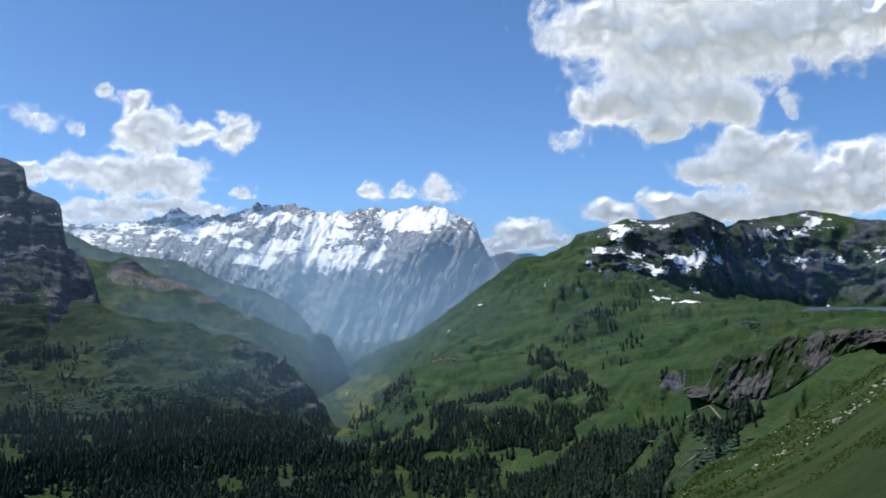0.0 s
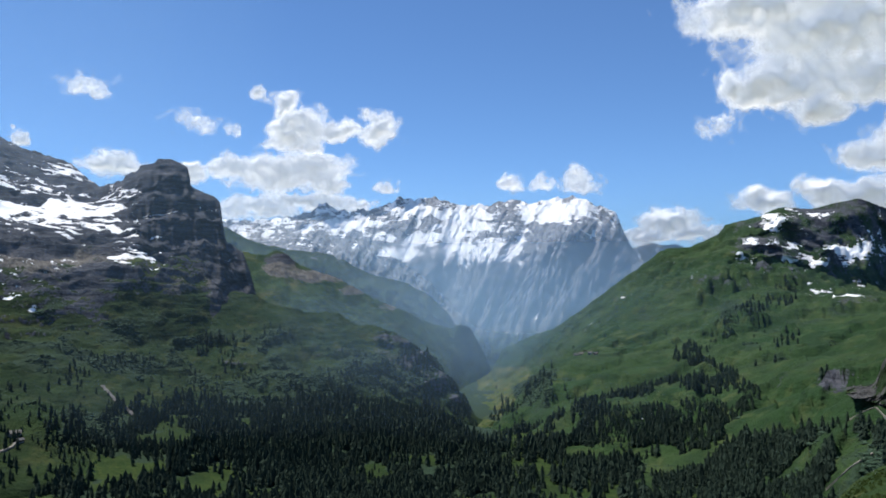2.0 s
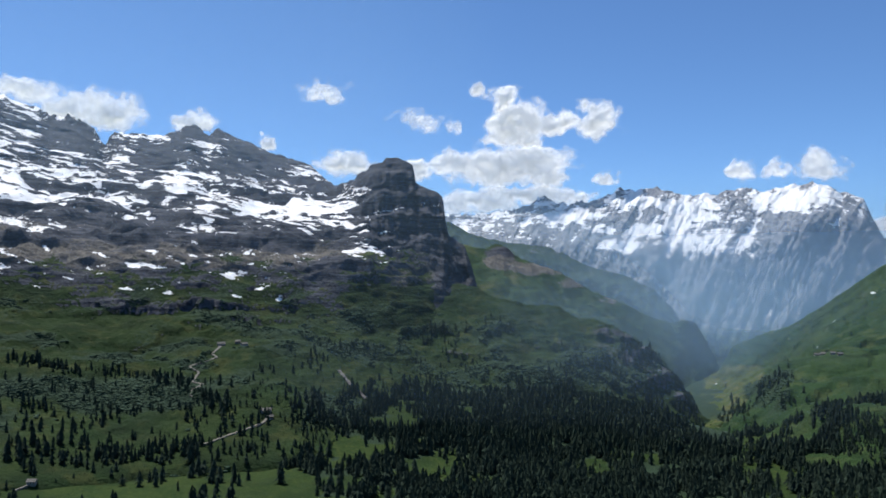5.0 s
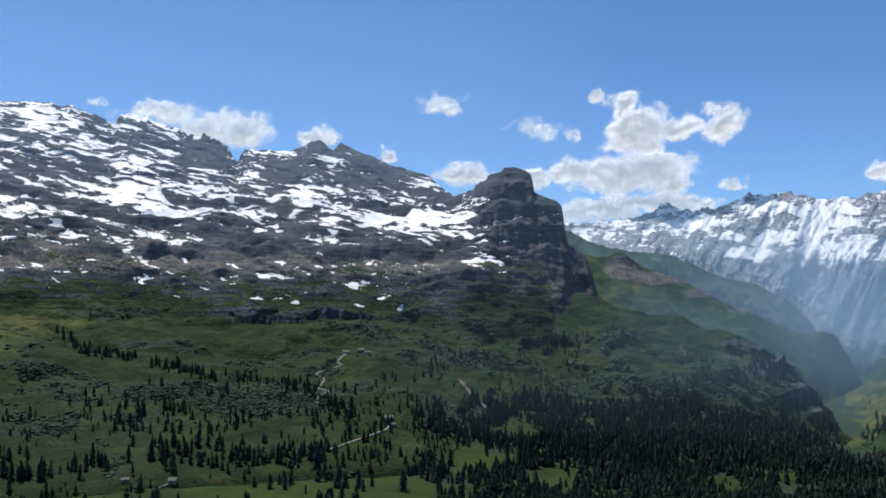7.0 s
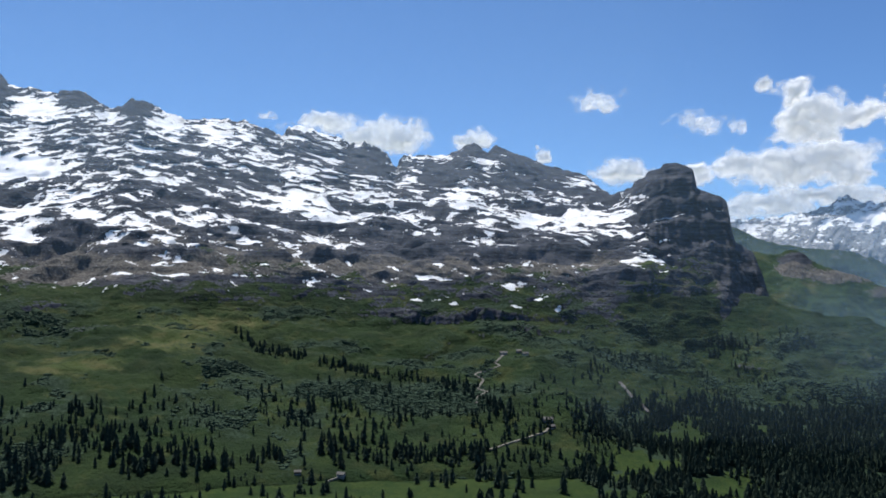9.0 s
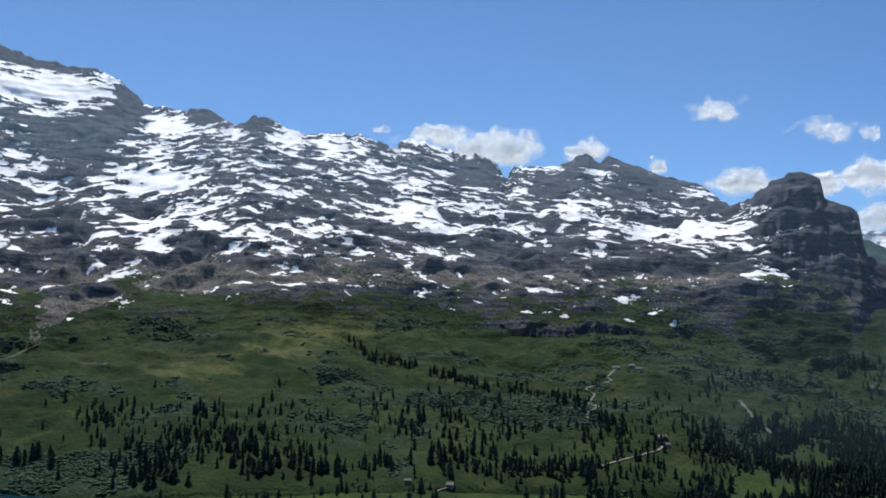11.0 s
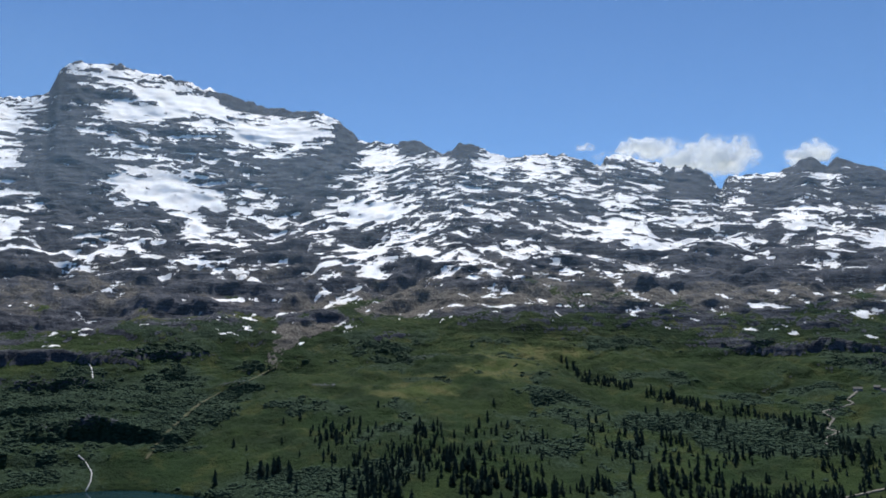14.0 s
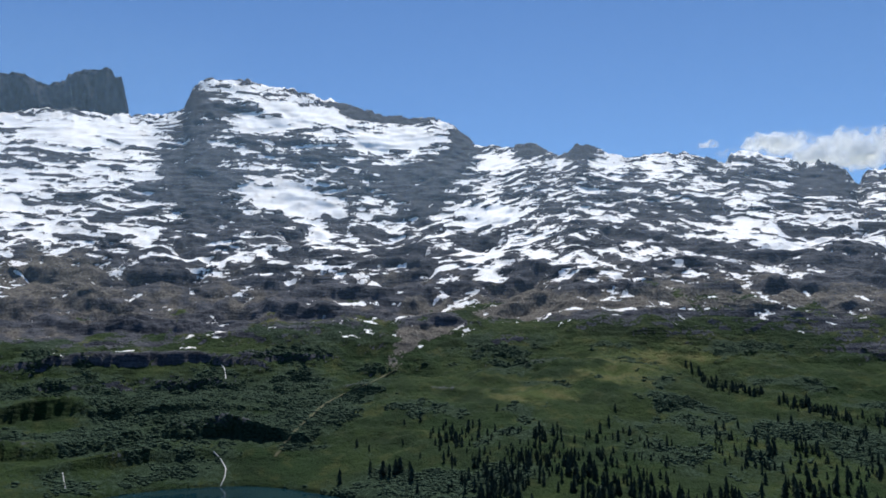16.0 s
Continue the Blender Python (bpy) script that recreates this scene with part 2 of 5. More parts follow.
rel = Relief(-180, 180, 0.48, [
    at_z([(-180, 0.01, 223.3), (180, 0.01, 223.3)]),
    at_z([(-180, 1.5, 223.3), (180, 1.5, 223.3)]),
    at_z([(-180, 25, 226), (-90, 25, 225), (-45, 25, 222), (-29, 25, 221), (-24, 25, 219), (-16, 25, 217.5), (-8, 25, 216), (112, 25, 216), (140, 25, 220), (180, 25, 226)]),
    [(-180, 8, 400), (-100, 7, 400), (-60, 4, 380), (-36, -0.6, 320), (-28.7, -3.9, 300), (-25.9, -6.4, 280), (-23.2, -8.1, 270), (-20.7, -9.8, 260),
     (-17.1, -11.5, 250), (-15.6, -13.3, 240), (-12, -17, 230), (0, -18, 220), (112, -18, 200), (135, -4, 300), (160, 6, 400), (180, 8, 400)],
    at_z([(-180, 800, 300), (-60, 620, 170), (-45, 520, 150), (-29, 480, 140), (-22, 430, 120), (-16, 430, 95), (-10, 620, 15), (0, 720, 0), (100, 730, -6), (125, 740, 0), (150, 800, 150), (180, 800, 300)]),
    at_z([(-180, 1200, 330), (-60, 1100, 150), (-29, 1000, 100), (-16, 1000, 20), (-5, 1050, -5), (75, 1050, -2), (82, 1080, -8), (112, 1200, -8), (130, 1200, 40), (180, 1200, 330)]),
    at_z([(-180, 1900, 250), (-30, 1600, 60), (-5, 1400, 0), (5, 1330, -4), (7.5, 1330, -2), (10, 1380, 14), (15, 1450, 36), (24, 1500, 32), (30, 1500, 48), (36, 1500, 60), (60, 1600, 0), (112, 1600, 0), (180, 1900, 250)]),
    at_z([(-180, 2300, 100), (-5, 1900, -80), (12, 1900, -92), (20, 1950, -92), (40, 2100, 0), (112, 2100, 0), (180, 2300, 100)]),
    at_z([(-180, 3600, 0), (0, 3600, -112), (180, 3600, -100)]),
    at_z([(-180, 5200, -100), (180, 5200, -100)]),
], [1, 10, 90, 24, 24, 34, 24, 16, 6], [0, 0, 2, 0.8, 2, 2, 1.2, 2, 4, 4])
rel.Z = smooth_rows(rel.Z, 4)
x, y, z = rel.xyz()
away = smooth(15, 120, rel.R)
rel.Z = rel.Z + away * (3.0 * fbm(x, y, z, 60, 4) + 1.7 * fbm(x, y, z, 14, 5, 0.6) * smooth(600, 300, rel.R) + smooth(400, 900, rel.R) * 4 * fbm(x, y, z, 170, 4)) * np.where((rel.A > 74) & (rel.R > 700), 0.2, 1)
el = rel.el()
rel.masks = {"snow": np.zeros_like(x) - 1,
             "rock": 0.2 * smooth(150, 240, rel.R) * smooth(400, 300, rel.R) * smooth(-15, -22, rel.A) - 0.1,
             "scree": np.zeros_like(x) + 0.5,
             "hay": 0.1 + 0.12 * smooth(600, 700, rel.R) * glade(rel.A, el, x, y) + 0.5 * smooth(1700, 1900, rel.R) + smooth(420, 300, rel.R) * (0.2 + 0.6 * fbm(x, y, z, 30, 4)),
             # last term: undergrowth tone that also paints the shade under the forest
             "shrub": 0.1 - 0.9 * smooth(600, 700, rel.R) * glade(rel.A, el, x, y) + 0.5 * fbm(x, y, z, 160, 3) * smooth(500, 900, rel.R) + 0.8 * smooth(760, 900, rel.R) * smooth(38, 33, rel.A) * smooth(4, 8, rel.A)}
GROUND = rel
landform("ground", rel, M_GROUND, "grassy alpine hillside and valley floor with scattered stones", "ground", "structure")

# ---- the snow-streaked range over the lake ----
AZ0, AZ1 = 114, 22.6
shore = [(a, e, 225 / math.tan(radians(-e))) for a, e in
         ((114, -10.9), (105, -10.9), (101.6, -10.8), (95.9, -10.3), (91, -10.3), (88.3, -10.45), (85.2, -11.1), (80.2, -12.0), (77, -12.7))]
shore += [(60, -12.9, 980), (36, -12.4, 1020), (30, -11.0, 1180), (24, -9.3, 1450), (22, -9, 1500)]
shelf = [(112, -5, 1500), (95, -4.6, 1500), (85, -4.2, 1500), (75, -3.4, 1500), (65.8, -2.4, 1530), (58.2, -3.7, 1500), (55.4, -4.2, 1470), (51.4, -4.7, 1450),
         (47.6, -5.1, 1440), (43.8, -4.7, 1440), (41, -4.3, 1460), (38, -4.0, 1480), (35.5, -4.0, 1500), (33.4, -4.9, 1500), (29.4, -6.4, 1480), (25, -7.4, 1540), (22, -9.0, 1560)]
sunk = [(a, e - 4.5, r - 25) for a, e, r in shore]
shelf_in = [(a, e + 0.55, r + 120) for a, e, r in shelf]
crag = [(112, -1.8, 1760), (98, -1.5, 1740), (80, -0.9, 1730), (65, -0.4, 1730), (58, -1.4, 1750), (48, -1.9, 1750), (42, -1.9, 1750), (36, -2.2, 1760),
        (30, -3.4, 1760), (26, -4.3, 1780), (24, -5.6, 1790), (22, -8.2, 1800)]
rockline = [(112, -0.5, 1880), (105, -0.4, 1880), (98.6, 0, 1880), (91.5, 0.7, 1880), (84, 1.9, 1880), (79, 1.6, 1880), (71, 1.3, 1880), (60, 2.4, 1880),
            (51, 1.7, 1880), (40, 1.7, 1880), (37, 1.7, 1880), (29.4, 1.3, 1880), (25.4, -0.3, 1890), (24, -2.2, 1895), (22.6, -6.0, 1900)]
slabs = [(112, 7.6, 2420), (105, 7.6, 2400), (95, 8.2, 2360), (84, 7.6, 2350), (74, 7.4, 2350), (65, 7.4, 2350), (56, 6.9, 2330), (48, 6, 2310), (40, 5.8, 2300),
         (34, 5, 2280), (31, 4.8, 2100), (29, 4.5, 2060), (26.6, 3.2, 2020), (24, 0.3, 1970), (22.6, -4.5, 1950)]
crest_a = [(114, 13.3), (105.8, 13.68), (103.9, 14.02), (101.6, 14.35), (99, 14.25), (96.6, 14.35), (94.6, 15.0), (94.1, 16.5), (93.2, 17.09), (90.5, 17.29), (89.1, 17.0),
           (86.9, 16.73), (84.9, 16.2), (83.5, 16.05), (81.8, 15.51), (80.2, 15.14), (76.9, 15.08), (75.6, 14.6), (74.4, 13.68), (74.0, 13.2), (72.2, 12.96),
           (71.3, 12.95), (70.3, 13.2), (69.1, 12.96), (68.1, 12.34), (67.2, 12.5), (66.7, 13.07), (65.5, 12.74), (64.5, 12.3), (63, 11.91), (61, 12.11), (59.1, 12.0)]
crest_b = [(56.7, 11.15), (56.2, 11.7), (55.5, 11.82), (54.4, 11.6), (52.8, 11.1), (51.9, 10.5), (51.2, 10.75), (50.7, 10.7), (49.3, 10.1), (48.6, 9.0), (48.2, 9.65),
           (47, 9.95), (45.1, 9.95), (44.1, 10.3), (43.5, 10.75), (42.9, 10.7), (42, 10.1), (41.4, 10.6), (39.6, 9.9), (37.5, 9.1), (35, 8.35), (34, 7.25), (33.3, 6.92)]
crest_c = [(32.4, 7.3), (31.8, 7.7), (31.7, 8.05), (31.0, 8.2), (30.85, 8.6), (29.9, 8.75), (29.75, 9.0), (28.9, 9.08), (28.2, 8.78), (27.75, 8.5), (27.55, 7.15), (26.1, 6.7), (25.6, 6.3), (25.45, 5.0),
           (25.2, 3.6), (24.6, 3.1), (24, 2.68), (23.5, 1.3), (23.0, -0.6), (22.6, -3.5)]


def depth_of_crest(a):
    return float(np.interp(a, [22.6, 23.5, 25.2, 27.5, 30, 31.6, 34, 94, 97, 114], [2000, 2050, 2090, 2150, 2200, 2300, 2800, 2960, 3060, 3080]))


crest = [(a, e, depth_of_crest(a)) for a, e in crest_a + crest_b + crest_c]
behind = [(a, (e - 4.5), r + 260) for a, e, r in crest]
rel = Relief(AZ0, AZ1, 0.11, [sunk, shore, shelf, shelf_in, crag, rockline, slabs, crest, behind], [4, 84, 20, 44, 52, 96, 90, 8],
             [1.2, 1.2, 1.2, 1.2, 1.2, 1.2, 1.0, 0.05, 0.3])
rel.S -= 1
S = rel.S
keep_top = smooth(6.0, 5.75, S)
rel.Z = np.where(S < 5.6, smooth_rows(rel.Z, 12), rel.Z)
rel.R = np.where(S < 5.6, smooth_rows(rel.R, 12), rel.R)
x, y, z = rel.xyz()
high = smooth(3.4, 4.2, S)                     # bare rock and slabs
rough = fbm(x, y, z, 150, 5)
low = (1 - high) * smooth(0.0, 0.5, S)
rel.Z = rel.Z + low * (22 * rough + 11 * fbm(x, y, z * 1.5, 52, 5, 0.6))
# benches with short dark steps on the grass slopes
bench = fbm(x, y, z * 3.0, 120, 5)
rel.Z = rel.Z + low * (7 - 3 * smooth(54, 64, rel.A) * smooth(88, 78, rel.A)) * smooth(-0.04, 0.08, bench) * smooth(0.8, 2.0, S + 0.5)
# low dark crags that cross the slopes
crags = scarps(rel, ((43, -2.0, 3.4, 26), (48.5, -1.6, 2.5, 8), (39.0, -3.1, 2.4, 16), (97, -2.3, 7, 26), (92, -7.2, 4.2, 42), (101, -5.4, 5, 36), (97, -8.6, 4, 24), (104, -7.6, 4, 30), (95, -4.0, 5, 18), (82.5, -4.2, 2.0, 10), (69, -2.5, 3.5, 6), (76.8, 0.5, 1.8, 24), (72, -0.6, 1.6, 8), (55, 2.6, 3.2, 36), (64.5, 2.7, 2.4, 36), (70, 4.0, 2.4, 26), (59.5, 4.4, 2.0, 26), (50, 4.6, 2.0, 24), (80, 4.4, 2.6, 26), (87, 3.4, 2.6, 30), (43, 4.2, 2.0, 22),
                     (82, 2.4, 3.4, 34), (31, 1.4, 3.0, 26), (88, -1.9, 3, 10), (76, -4.6, 2.2, 4), (98, 0.4, 6, 26), (88, 1.2, 3.5, 30), (76, 2.6, 2.4, 26), (47, 3.2, 3, 26), (38, 3.0, 3, 24)), 1.1, 250, 0.7)
# tilted beds: they arch over the middle of the range
side = np.radians(rel.A) * 2400
arch = np.interp(rel.A, [22, 36, 50, 62, 67, 74, 80, 96, 114], [250, 215, 120, 20, 0, 95, 150, 140, 130])
q = z + arch + 26 * fbm(x, y, z, 330, 4) + 8 * fbm(x, y, z, 70, 3)
patch = 0.85 * fbm(side + 20 * rough, q * 4.8, z * 0, 72, 6, 0.62) + 0.42 * fbm(side, q * 2.4, z * 0 + 9, 290, 4)
hump = fbm(x, y, z, 95, 5, 0.5, ridged=True) - 0.3
longrock = fbm(side, q * 6.0, z * 0 + 31, 260, 4, 0.55)
f = q / 40.0 + 1.6 * rough + 0.5 * fbm(x, y, z, 60, 3)
fr = f - np.floor(f)
el = rel.el()
led = (smooth(0.35, 1.0, fr) - fr) * 38 * 0.6 * (0.6 + 0.8 * rough) * (1 + 0.4 * smooth(6.5, 3, el) * smooth(-1, 1, el))
# tall rock steps that run with the beds, broken into lengths
f2 = q / 88.0 + 0.9 * fbm(x, y, z * 0.5, 260, 4) + 0.25 * fbm(x, y, z, 60, 4)
f2 = f2 - np.floor(f2)
cliff = smooth(-0.12, 0.16, fbm(x, y, z * 0 + 12, 240, 4)) * smooth(0.2, 1.2, el) * smooth(9.5, 6.5, el)
led = led + (smooth(0.68, 1.0, f2) - f2) * 88 * 0.36 * cliff
face = cliff * smooth(0.66, 0.76, f2) * smooth(1.0, 0.94, f2)
band = np.interp(el, [-2, 0.5, 2.0, 4.0, 6.0, 9.0, 13.0, 18.0], [-0.12, 0.20, 0.31, 0.41, 0.47, 0.52, 0.55, 0.6])
drift = spots(rel.A, el, [(53, 6.8, 12, 2.4, 0.09), (94, 6, 6, 3, 0.07), (84, 9, 4, 2, 0.1), (40, 6.0, 8, 1.8, 0.12), (76, 4.5, 14, 2.4, 0.07), (29, 4.4, 2.4, 2.0, -0.12), (33, 6.2, 1.8, 0.8, -0.22), (30, 0.2, 5, 1.4, -0.5)])      # where snow gathers or melts out
drift += spots(rel.A, el, [(78.0, 10.0, 3.6, 2.4, -0.2), (92.8, 9.0, 2.8, 4.0, -0.36), (39.5, 8.6, 3.2, 1.0, -0.5), (50.5, 9.6, 1.8, 1.0, -0.55), (45.5, 8.6, 2.0, 1.0, -0.5),
                         (29.2, 7.2, 2.2, 1.6, -0.7), (26.5, 3.5, 2.6, 3.2, -0.7), (100.5, 13.2, 6, 1.0, 0.4), (101, 10.0, 5, 3.0, 0.16), (107, 7, 5, 3.6, 0.16), (85, 15.2, 4.5, 0.9, 0.3),
                         (90.5, 16.2, 2.5, 0.7, 0.3), (79.5, 14.0, 3.5, 0.8, 0.32), (85.5, 8.6, 1.8, 1.6, 0.45), (73, 8.2, 2.0, 0.7, 0.4), (71, 11.6, 3.0, 1.0, 0.05), (60, 9.6, 7, 1.6, -0.06), (66, 8.6, 6, 1.6, -0.08)])
drift += spots(rel.A, el, [(66.7, 12.6, 1.3, 0.7, -0.6), (70.2, 12.8, 1.2, 0.4, -0.5), (94.0, 15.8, 0.8, 1.0, -0.5), (82, 15.4, 1.8, 0.4, -0.4), (42.3, 10.2, 1.8, 0.5, -0.4),
                         (66, 3.0, 6, 1.2, -0.12), (95, 3.2, 8, 1.3, -0.10), (49, 2.8, 4, 0.9, -0.15), (34, 5.8, 3.2, 0.7, 0.05), (62, 4.6, 12, 1.0, 0.06), (38.6, -0.35, 0.6, 0.12, 0.7)])
drift += spots(rel.A, el, [(82.8, 15.7, 2.4, 0.4, -0.7), (79.0, 14.9, 2.2, 0.3, -0.7), (86.8, 16.4, 1.6, 0.25, -0.4), (30.6, 6.6, 1.2, 0.4, 0.2), (31.6, 5.6, 1.4, 0.4, 0.15), (91.1, 15.4, 2.0, 0.35, -0.5), (101, 0.4, 2.6, 0.8, -0.8), (84.6, 11.4, 2.6, 1.6, -0.3), (78.2, 10.9, 3.0, 0.9, -0.3), (81.6, 15.2, 2.2, 0.45, -0.5), (74.9, 13.2, 0.8, 1.6, -0.7), (76.6, 11.6, 1.6, 1.2, -0.3),
                         (93.8, 11.4, 2.2, 2.6, -0.35), (88.3, 7.6, 1.5, 0.5, -0.4), (89.9, 14.3, 2.4, 0.7, 0.3), (84.9, 15.3, 1.5, 0.5, 0.4), (88.6, 9.3, 2.4, 1.4, 0.3), (80.1, 13.4, 3.2, 0.6, 0.35),
                         (80.0, 8.8, 1.8, 0.7, 0.4), (85.6, 13.0, 1.6, 0.5, 0.3), (89.4, 11.4, 2.8, 0.35, 0.3), (72.5, 12.0, 1.5, 0.8, 0.3), (62, -0.8, 12, 1.3, -0.2)])
bare = np.maximum(cliff, smooth(0.58, 0.40, band + 1.25 * patch + drift))      # snow fills and smooths the hollows
rel.Z = rel.Z + high * keep_top * (led * (0.08 + 0.92 * bare) - 7 * patch + 6 * hump * bare)
rel.R = rel.R - high * keep_top * (-7 * patch + 10 * hump * bare + 30 * fbm(x, y, z, 190, 3) + 12 * rough * bare)
flat = 1 - smooth(0.4, 0.65, fr) * smooth(1.0, 0.9, fr)
# the square tower at the end of the range: stepped beds cut by chimneys
blocky = smooth(33.0, 30.8, rel.A) * smooth(3.9, 4.4, S) * keep_top * np.maximum(smooth(1.6, 4.2, el), smooth(27.0, 25.4, rel.A))
tier = z / 62.0 + 0.55 * fbm(x, y, z * 0.4, 150, 5, 0.6)
tier = tier - np.floor(tier)
rel.R = rel.R + blocky * ((30 + 24 * fbm(x, y, z, 70, 3)) * (smooth(0.55, 0.95, tier) - tier) - 46 * (fbm(np.radians(rel.A) * 2100, z * 0.18, z * 0, 70, 6, 0.62, ridged=True) - 0.3) - 16 * fbm(x, y, z, 30, 4, 0.6))
# jagged skyline
top = smooth(5.82, 6.0, S) * smooth(7.0, 6.2, S)
calm = np.interp(rel.A, [22, 33, 34.5, 41, 42, 47, 48, 53, 55, 114], [0.3, 0.3, 0.4, 0.4, 0.8, 0.8, 1.3, 1.3, 0.8, 0.9])
rel.Z = rel.Z + top * calm * (7.0 * fbm(x, y, z * 0, 30, 5, 0.6) + 13.0 * (fbm(x, y, z * 0 + 40, 46, 6, 0.68, ridged=True) - 0.3) + 9 * smooth(0.05, 0.12, fbm(x, y, z * 0 + 70, 60, 4, 0.6)) - 1.5)
x, y, z = rel.xyz()
el = rel.el()
snow = band - 0.45 * smooth(0.1, 0.3, longrock) * smooth(74, 80, rel.A) + (1.25 + 0.35 * smooth(74, 80, rel.A)) * patch + 0.20 * (flat - 0.6) - 0.22 * hump
snow += drift - 0.45 * face + blocky * (0.55 * smooth(0.3, 0.1, tier) - 0.05 - 0.7 * smooth(0.7, 0.9, rel.steep()))
snow = np.where(S > 6.05, 0.3, snow) - 0.5 * crags - smooth(-2.2, -3.4, el)
rock = smooth(2.9, 4.4, S + 0.8 * rough + 0.9 * fbm(x, y, z * 2, 70, 4)) - 0.10
rock += 0.3 * blocky - 0.7 * smooth(34, 31, rel.A) * smooth(25.2, 26.8, rel.A) * smooth(3.6, 1.8, el) + smooth(0.6, 0.85, rel.steep()) * 0.5 * smooth(1.0, 2.0, S) + 0.6 * np.clip(crags, 0, 1)
rock += spots(rel.A, el, [(24.5, 1.0, 1.6, 2.0, 0.5), (96, -1.0, 5, 0.5, 0.4), (92.5, -6.2, 2.6, 0.7, 0.3), (77.4, 0.0, 1.7, 0.6, 0.8), (78.8, -0.9, 0.8, 0.9, 0.7), (79.8, -2.1, 0.6, 0.8, 0.6), (42, -0.2, 3, 0.6, 0.25), (66, 0.6, 5, 0.5, 0.25)])
shrub = 0.24 + 1.0 * fbm(x, y, z * 2, 190, 5) + 0.35 * smooth(0.0, 0.15, bench) * low + spots(rel.A, el, [(53, -6.4, 3.5, 0.8, 0.8), (47.5, -7.6, 4, 1.2, 0.8), (40, -2.6, 6, 0.8, 0.1), (32, -4.0, 7, 1.6, 0.2), (95, -6.0, 9, 3.0, 0.6),
                                                             (85, -6, 2.6, 2.4, 0.45), (82, -10.5, 6, 1.0, 0.5), (60, -9, 3, 1.0, 0.2), (66, -7, 8, 3, -0.25)])
rel.masks = {"snow": snow, "rock": rock, "shrub": shrub * smooth(3.9, 3.4, S),
             "scree": 0.3 + 0.2 * smooth(3.6, 4.0, S) * smooth(4.7, 4.2, S) + 0.5 * spots(rel.A, el, [(77.4, -0.1, 1.9, 0.7, 1.4), (78.8, -0.9, 1.0, 1.0, 1.4), (79.8, -2.1, 0.8, 0.9, 1.2), (60, 2.2, 10, 0.9, 0.5), (36, 2.4, 4, 0.8, 0.3), (103, 4.0, 4, 1.6, 0.5), (26, 1.2, 2, 0.8, 0.7), (72, 1.2, 5, 0.6, 0.4)]) - 0.6 * np.clip(crags, 0, 1) - 0.5 * blocky,
             # hay tone also grows with elevation, painting the upper slope brighter
             "hay": -0.02 + 0.22 * smooth(-6.5, -2.5, el) + 0.18 * smooth(-3, 0.5, el) + 0.7 * fbm(x, y, z * 2, 190, 5, 0.6) + spots(rel.A, el, [(60, -1.6, 3, 1.0, 0.4), (72, -4.6, 4, 0.8, 0.35), (53, -12.4, 3, 0.5, 0.4), (38.5, -4.6, 2.2, 0.6, 0.25), (46, -10.5, 4, 0.8, 0.2), (90, -9.6, 1.6, 1.2, 0.4), (66, -4.0, 5, 1.4, 0.3), (63, -2.4, 4, 1.0, 0.3), (58, -6.6, 2, 0.5, 0.3), (80, -3.0, 3, 0.6, 0.3), (68, -6.4, 3, 0.5, 0.25)])}
RANGE = rel
landform("mountain_range", rel, M_RANGE, "long rocky mountain range streaked with snow above green slopes",
         parts=(("meadow_slope", -1, 3.5, "dark green alpine meadow and shrubs"), ("rock_face", 3.5, 5.0, "grey rock slabs with snow streaks"),
                ("summit_ridge", 5.0, 7, "jagged rock ridge with snowfields")))

# ---- dark rock tower behind the snow saddle ----
tower = [(114, 15.6, 3350), (105.9, 16.02, 3350), (104.5, 15.94, 3350), (103.1, 15.7, 3350), (102.1, 15.89, 3350), (102.0, 16.33, 3350), (100.5, 16.95, 3350), (99.4, 17.0, 3350),
         (99.05, 16.43, 3350), (98.7, 16.65, 3350), (98.16, 14.4, 3350), (97.9, 12.5, 3350)]
rel = Relief(114, 97.9, 0.1, [[(114, 11.5, 3260), (97.9, 11.5, 3260)], [(a, max(e - 0.25, 12), r - 14) for a, e, r in tower], tower, [(a, e - 6, r + 120) for a, e, r in tower]],
             [40, 6, 6], [0, 0.05, 0.03, 0.05])
x, y, z = rel.xyz()
rel.R = rel.R - smooth(2.0, 1.8, rel.S) * (85 * fbm(x, y, z * 0.22, 75, 6, 0.66, ridged=True))
rel.Z = rel.Z + smooth(1.2, 2.0, rel.S) * (15 * fbm(x, y, z * 0, 24, 5, 0.68) + 12 * (fbm(x, y, z * 0, 40, 5, 0.66, ridged=True) - 0.3) + 4)
rel.masks = {"snow": np.full_like(x, -0.2), "rock": np.ones_like(x), "scree": np.zeros_like(x), "shrub": np.zeros_like(x)}
landform("rock_tower", rel, M_TOWER, "dark jagged rock tower rising behind a snow saddle")

# ---- spurs of the left side of the valley ----
near = [(28, 0.8, 1980), (26, 0.5, 1960), (23, -0.3, 1920), (20, -1.0, 1900), (17, -1.8, 1900), (14.5, -2.6, 1900), (12, -3.9, 1920), (10.3, -5.1, 1950), (9.05, -6.9, 1980), (8.2, -8.2, 2000), (7.2, -9.6, 2000)]
rel = Relief(29, 7.2, 0.1, [[(29, -9.5, 1450), (20, -9.5, 1500), (14, -10, 1550), (10, -10.5, 1600), (7, -11, 1650)],
                            [(a, -8.5 + 0.55 * (e + 8.5), r - 170) for a, e, r in near], near, [(a, e - 3, r + 160) for a, e, r in near]], [70, 50, 10], [1.5, 1, 0.4, 0.4])
x, y, z = rel.xyz()
